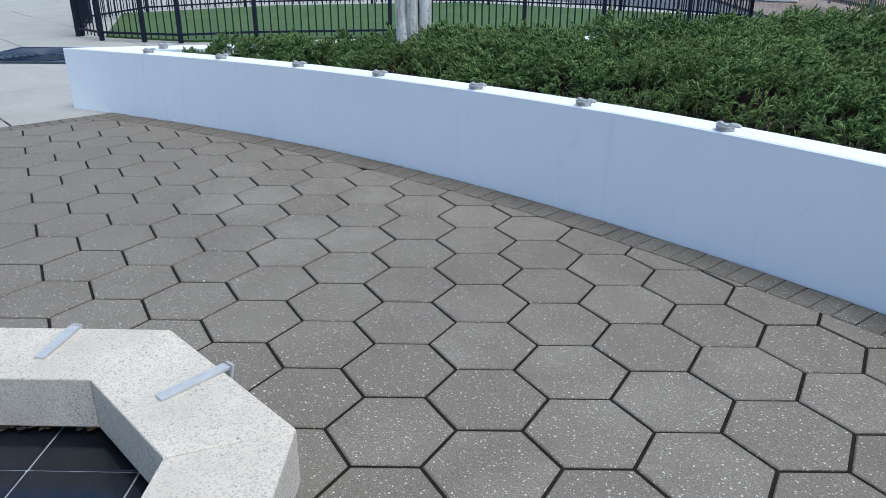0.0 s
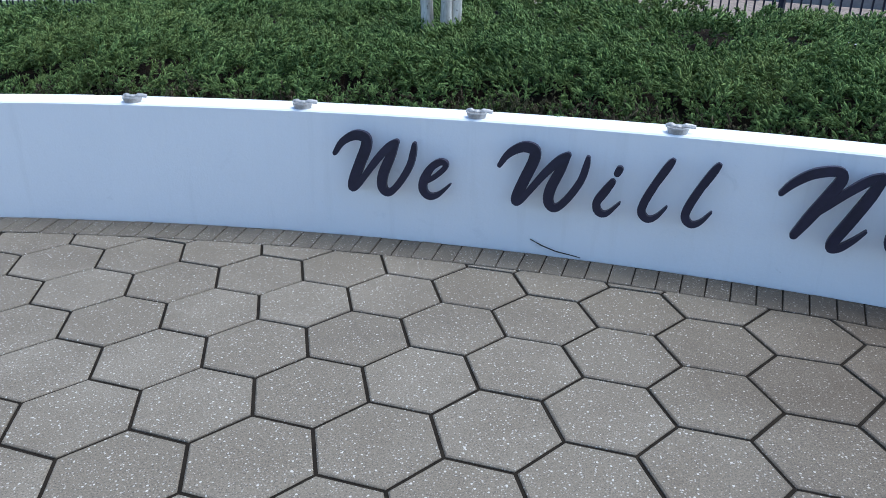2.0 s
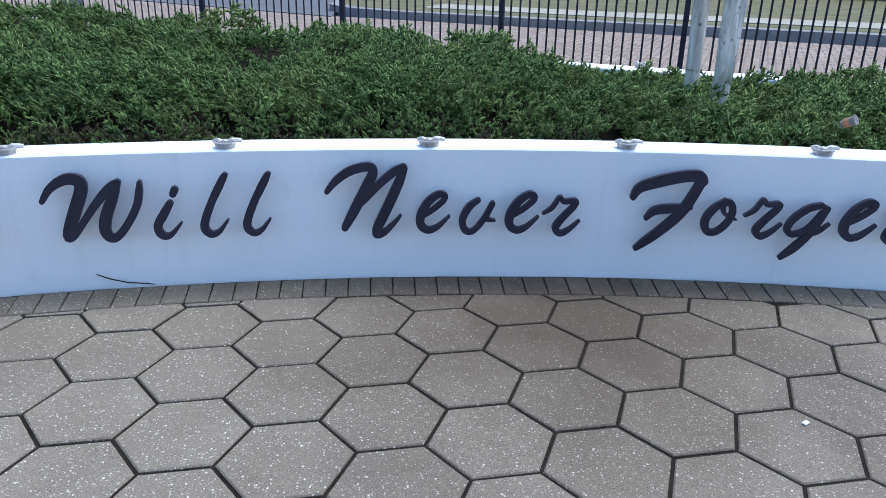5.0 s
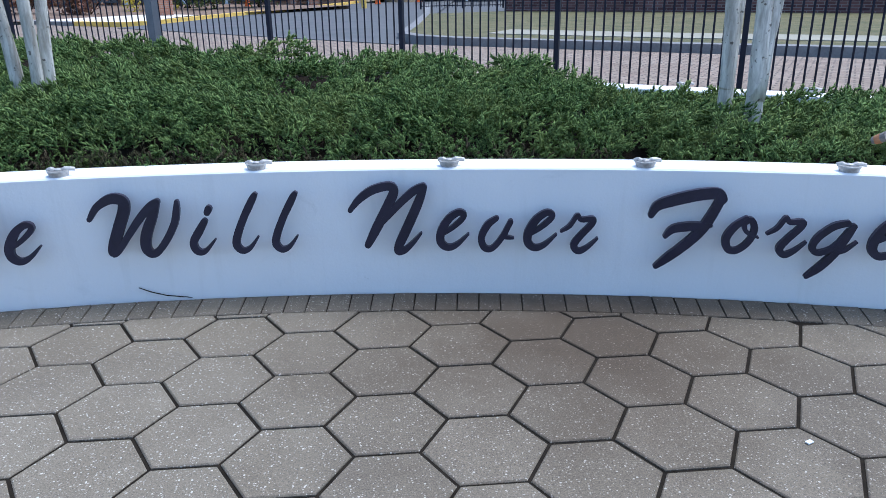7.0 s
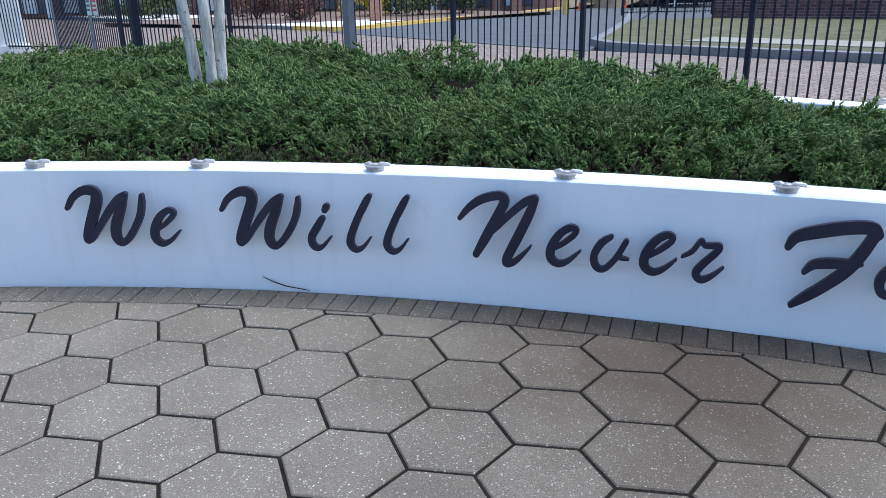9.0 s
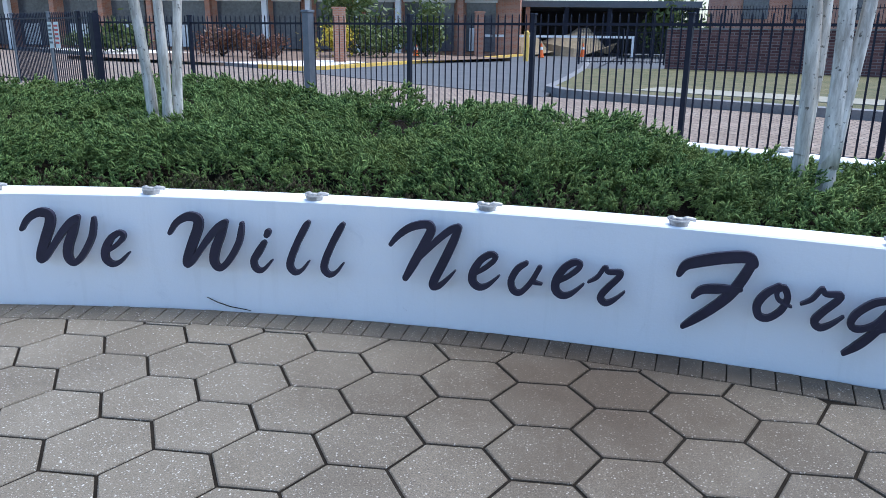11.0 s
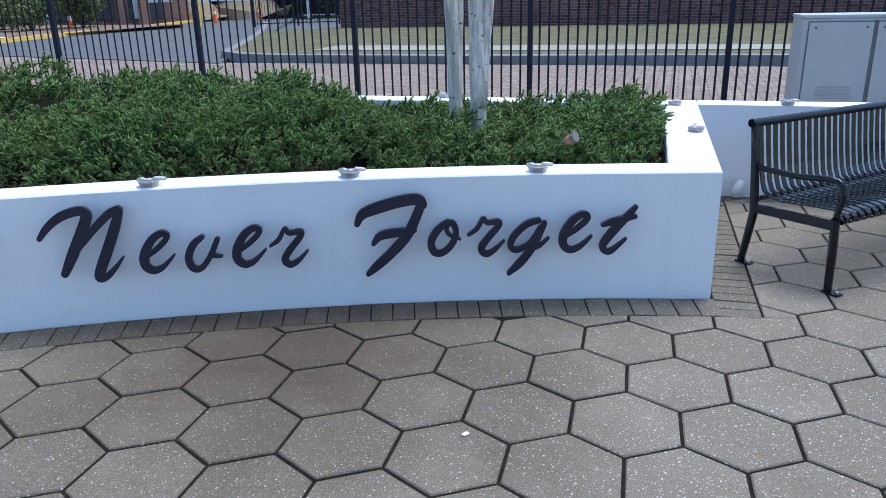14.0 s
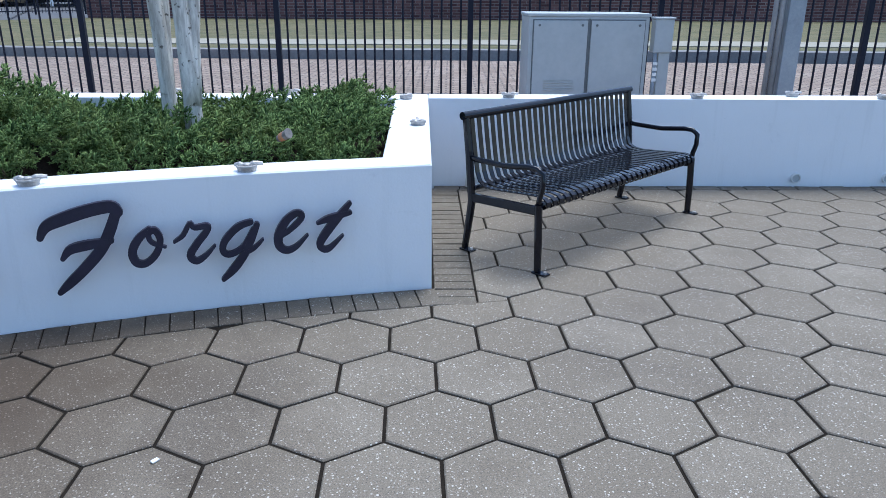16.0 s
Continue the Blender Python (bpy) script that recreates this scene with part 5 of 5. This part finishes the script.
bd = Vector((0.857, -0.515))
bw0 = Vector((6.6, 33.5))
bw1 = bw0 + bd * 60
bm = bmesh.new()
beam(bm, (bw0.x, bw0.y, 0.95), (bw1.x, bw1.y, 0.95), 0.4, 1.9)
tagged(part("wall_brick", bm, M_BWALL), "long dark brown brick retaining wall beyond the street", "wall", kind="structure")
bm = bmesh.new()
beam(bm, (bw0.x, bw0.y, 1.93), (bw1.x, bw1.y, 1.93), 0.46, 0.06)
tagged(part("wall_coping", bm, M_KERB), "thin grey coping on the brick wall", "coping", kind="structure")
fence([tuple(bw0 + bd * (2.44 * k)) for k in range(12)], "black metal railing on top of the brick wall", height=0.95, pieces=False, base=1.95, group="far railings")
fence([(2.6, 33.5), (4.6, 33.9), (6.5, 33.7)], "black metal railing beside the driveway", height=1.6, pieces=False, base=0.3, group="far railings")


def pier(x, y, h, w=0.62):
    t = thing("brick_pier", "red brick gate pier with a flat cap beside the driveway", "pier", pose(x, y, 0, 0, 0, 12), group="brick piers")
    bm = bmesh.new()
    box(bm, (w, w, h), (0, 0, h / 2), None, 0.01)
    part("shaft", bm, M_REDBRICK, t)
    bm = bmesh.new()
    box(bm, (w + 0.1, w + 0.1, 0.1), (0, 0, h + 0.05), None, 0.02)
    part("cap", bm, M_REDBRICK, t)


pier(-9.6, 36.2, 2.75)
pier(-3.6, 51.0, 3.0)


def building():
    """Low brick building with dark openings, pale columns and a dark canopy."""
    top = thing("brick_building", "long red brick building with dark windows and pale columns", "building")
    y0 = 56.0
    bm = bmesh.new()
    box(bm, (58, 8, 7), (-30, y0 + 4.5, 3.5))
    part("wall", bm, M_REDBRICK, top)
    rs = np.random.RandomState(5)
    x = -58.0
    while x < -4:
        w = rs.uniform(2.2, 4.2)
        bm = bmesh.new()
        box(bm, (w, 0.3, 3.6), (x + w / 2, y0 + 0.42, 2.1), None, 0.02)
        win = part("window", bm, M_WINDOW, top, "dark glazed opening")
        bm = bmesh.new()
        box(bm, (w + 0.2, 0.2, 0.18), (x + w / 2, y0 + 0.28, 3.98))
        part("lintel", bm, M_WHITE, win)
        if rs.uniform() < 0.5:
            bm = bmesh.new()
            box(bm, (w * 0.45, 0.1, 1.7), (x + w * 0.35, y0 + 0.2, 1.2), None, 0.02)
            part("panel", bm, M_WHITE, win)
        bm = bmesh.new()
        box(bm, (0.42, 0.42, 4.6), (x - 0.35, y0 - 0.6, 2.3), None, 0.02)
        part("column", bm, M_REDBRICK if rs.uniform() < 0.5 else M_WHITE, top)
        x += w + rs.uniform(0.6, 1.3)
    bm = bmesh.new()
    box(bm, (58, 2.6, 0.5), (-30, y0 - 0.6, 4.85))
    part("canopy", bm, M_ROOF, top)


building()
port = thing("carport", "dark open carport with a flat roof over the driveway's end", "carport")
bm = bmesh.new()
box(bm, (17, 12, 0.5), (4.5, 66, 4.0))
part("roof", bm, M_ROOF, port)
# back wall coloured near-black for the shade inside the open carport
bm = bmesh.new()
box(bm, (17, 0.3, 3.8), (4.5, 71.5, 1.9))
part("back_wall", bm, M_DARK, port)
for x in (-3.6, -0.5, 2.6, 6.0, 9.5, 12.7):
    bm = bmesh.new()
    box(bm, (0.35, 0.35, 3.8), (x, 60.5, 1.9))
    part("post", bm, M_FENCE if x > 2 else M_REDBRICK, port)
far_house = thing("far_building", "red brick building beyond the garden wall", "building")
bm = bmesh.new()
box(bm, (26, 8, 8), (30, 74, 4))
part("wall", bm, M_REDBRICK, far_house)
for k in range(6):
    bm = bmesh.new()
    box(bm, (2.2, 0.2, 2.0), (19.5 + 4.2 * k, 69.95, 4.2))
    part("window", bm, M_WINDOW, far_house)
bm = bmesh.new()
box(bm, (27, 9, 0.5), (30, 74, 8.2))
part("roof", bm, M_ROOF, far_house)


def cone(x, y):
    t = thing("traffic_cone", "orange plastic traffic cone on the asphalt", "traffic cone", pose(x, y, 0.02), group="traffic cones")
    bm = bmesh.new()
    tube(bm, [(0, 0, 0.04), (0, 0, 0.55), (0, 0, 1.0)], [0.2, 0.12, 0.05], 14)
    part("body", bm, M_ORANGE, t)
    bm = bmesh.new()
    box(bm, (0.45, 0.45, 0.05), (0, 0, 0.025), None, 0.01)
    part("foot", bm, M_ORANGE, t)
    bm = bmesh.new()
    tube(bm, [(0, 0, 0.55), (0, 0, 0.75)], [0.126, 0.09], 14)
    part("collar", bm, M_WHITE, t)


cone(0.75, 53.5)
cone(3.9, 57.0)
cone(-7.4, 47.0)
bol = thing("bollard", "yellow steel bollard at the driveway edge", "bollard", pose(-0.15, 45.5, 0))
bm = bmesh.new()
tube(bm, [(0, 0, 0), (0, 0, 1.75), (0, 0, 1.85)], [0.16, 0.16, 0.08], 14)
part("post", bm, M_YELLOW, bol)
barrier = thing("barrier_arm", "white horizontal barrier rail across the driveway", "barrier")
bm = bmesh.new()
beam(bm, (-4.5, 56, 1.5), (8.0, 59, 1.5), 0.15, 0.18)
part("rail", bm, M_WHITE, barrier)
for x in (-4.3, 7.8):
    bm = bmesh.new()
    box(bm, (0.2, 0.2, 1.5), (x, 57.5 + 0.12 * (x - 1.75) * 2, 0.75))
    part("post", bm, M_WHITE, barrier)
bm = bmesh.new()
tube(bm, [(-0.6, 59.5, 0.0), (-0.7, 59.5, 0.7), (-0.4, 59.5, 1.4), (-0.5, 59.5, 1.7)], [2.6, 2.0, 1.1, 0.3], 18)
tagged(part("mulch_mound", bm, M_STRAW), "heap of pale straw mulch beside the driveway", "mulch heap")
bm = bmesh.new()
tube(bm, [(3.6, 61.0, 0.0), (3.4, 61.0, 0.6), (3.8, 61.0, 1.3), (3.6, 61.0, 1.9), (3.5, 61.0, 2.1)], [3.4, 2.9, 1.9, 0.9, 0.2], 18)
tagged(part("mulch_mound", bm, M_STRAW), "taller heap of tan earth behind the traffic cones", "mulch heap")
for k, (x, y, sx, sz, mat, lab) in enumerate((
        (-17.5, 39.5, 2.4, 1.7, M_REDSHRUB, "reddish leafless-looking shrub in the planting bed"),
        (-14.0, 38.5, 2.0, 1.2, M_REDSHRUB, "low reddish brown shrub in the planting bed"),
        (-8.6, 43.0, 2.6, 2.4, M_SHRUB, "rounded green shrub beside the brick pier"),
        (-6.4, 45.0, 3.4, 2.8, M_SHRUB, "broad yellow-green shrub beside the driveway"),
        (-11.4, 42.0, 2.0, 2.2, M_YSHRUB, "bright yellow flowering shrub near the brick pier"),
        (-10.6, 45.5, 4.0, 4.4, M_SHRUB, "tall green shrub before the building"),
        (-28.0, 47.0, 4.2, 2.0, M_SHRUB, "low green hedge shrub before the building"),
        (10.5, 62.0, 4.5, 5.0, M_SHRUB, "green tree beyond the brick wall"),
        (38.0, 22.0, 5.5, 5.0, M_SHRUB, "dark evergreen shrub beyond the street"),
        (31.0, 22.5, 4.5, 4.0, M_SHRUB, "dark evergreen shrub near the brick wall"))):
    crown("shrub", (x, y, 0.1), (sx, sx, sz), 1500, mat, lab, "shrub", 40 + k, group="far shrubs")

# white masonry pillar by the lawn
pil = thing("white_pillar", "white painted square pillar on a low plinth by the lawn", "pillar", pose(-16.2, 18.2, 0.0, 0, 0, 38))
bm = bmesh.new()
box(bm, (0.72, 0.72, 2.3), (0, 0, 1.4), None, 0.02)
part("shaft", bm, M_WHITE, pil)
bm = bmesh.new()
box(bm, (0.95, 0.95, 0.26), (0, 0, 0.13), None, 0.03)
part("plinth", bm, M_WHITE, pil)
bm = bmesh.new()
box(bm, (0.86, 0.86, 0.1), (0, 0, 2.6), None, 0.02)
part("cap", bm, M_WHITE, pil)


# ---- paving pieces ----
hex_mesh = mesh_of(prism(bmesh.new(), [((S - 0.0080) * math.cos(radians(60 * k)), (S - 0.0080) * math.sin(radians(60 * k))) for k in range(6)], -0.06, 0.0, 0.005), "paving_stone")
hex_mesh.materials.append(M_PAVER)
rs = np.random.RandomState(77)
paver_hex.sort(key=lambda q: abs(q[1] + 0.2 - 0.8) * 0.55 + abs(q[2] + 0.9))
rest = bmesh.new()
for n, (poly, cx, cy, whole) in enumerate(paver_hex):
    dz = rs.uniform(-0.0015, 0.0015)
    if n < 320 and whole:
        ob = part("paving_stone", hex_mesh, None, pavement)
        ob.location = (cx, cy, dz)
        ob.rotation_euler = (rs.uniform(-0.003, 0.003), rs.uniform(-0.003, 0.003), 0)
    elif n < 320:
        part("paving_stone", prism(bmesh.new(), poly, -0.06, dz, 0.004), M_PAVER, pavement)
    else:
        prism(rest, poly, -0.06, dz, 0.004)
ob = part("paving_rest", rest, M_PAVER, pavement)
ob["kind"] = "stuff"

# border bricks set on end along the walls
bm = bmesh.new()
prism(bm, [(-0.053, -0.111), (0.053, -0.111), (0.053, 0.104), (-0.053, 0.104)], -0.06, 0.0, 0.004)
brick_mesh = mesh_of(bm, "border_brick")
brick_mesh.materials.append(M_BORDER)


def lay(x, y, a, sx=1.0, sy=1.0):
    ob = part("border_brick", brick_mesh, None, pavement)
    ob.location = (x, y, rs.uniform(-0.003, 0.001))
    ob.rotation_euler = (rs.uniform(-0.012, 0.012), rs.uniform(-0.012, 0.012), a + rs.uniform(-0.012, 0.012))
    ob.scale = (sx, sy, 1)


step = math.degrees(0.112 / (R_FRONT - 0.12))
phi = END_PHI - 0.2
while phi > TIP_PHI + 2.5:
    x, y = polar(phi, r_front(phi) - 0.117)
    lay(x, y, -radians(phi) + skew(phi))
    phi -= step
run = math.hypot(REAR_P[0] - CORNER[0], REAR_P[1] - CORNER[1])
k = -0.18
while k < run - 0.05:
    x, y = off_line(CORNER, END_D, k, END_N, 0.119)
    lay(x, y, math.atan2(END_D.y, END_D.x), 0.92, 1.0)
    k += 0.106
k = 0.15
while k < 6.5:
    x, y = off_line(REAR_P, REAR_D, k, REAR_N, -0.062)
    lay(x, y, math.atan2(REAR_D.y, REAR_D.x), 1.9, 0.5)
    k += 0.212
k = -6.0
while k < 0.85:
    x, y = off_line(slab_p, slab_d, k, slab_n, 0.0)
    lay(x, y, math.atan2(slab_d.y, slab_d.x), 1.0, 0.9)
    k += 0.112
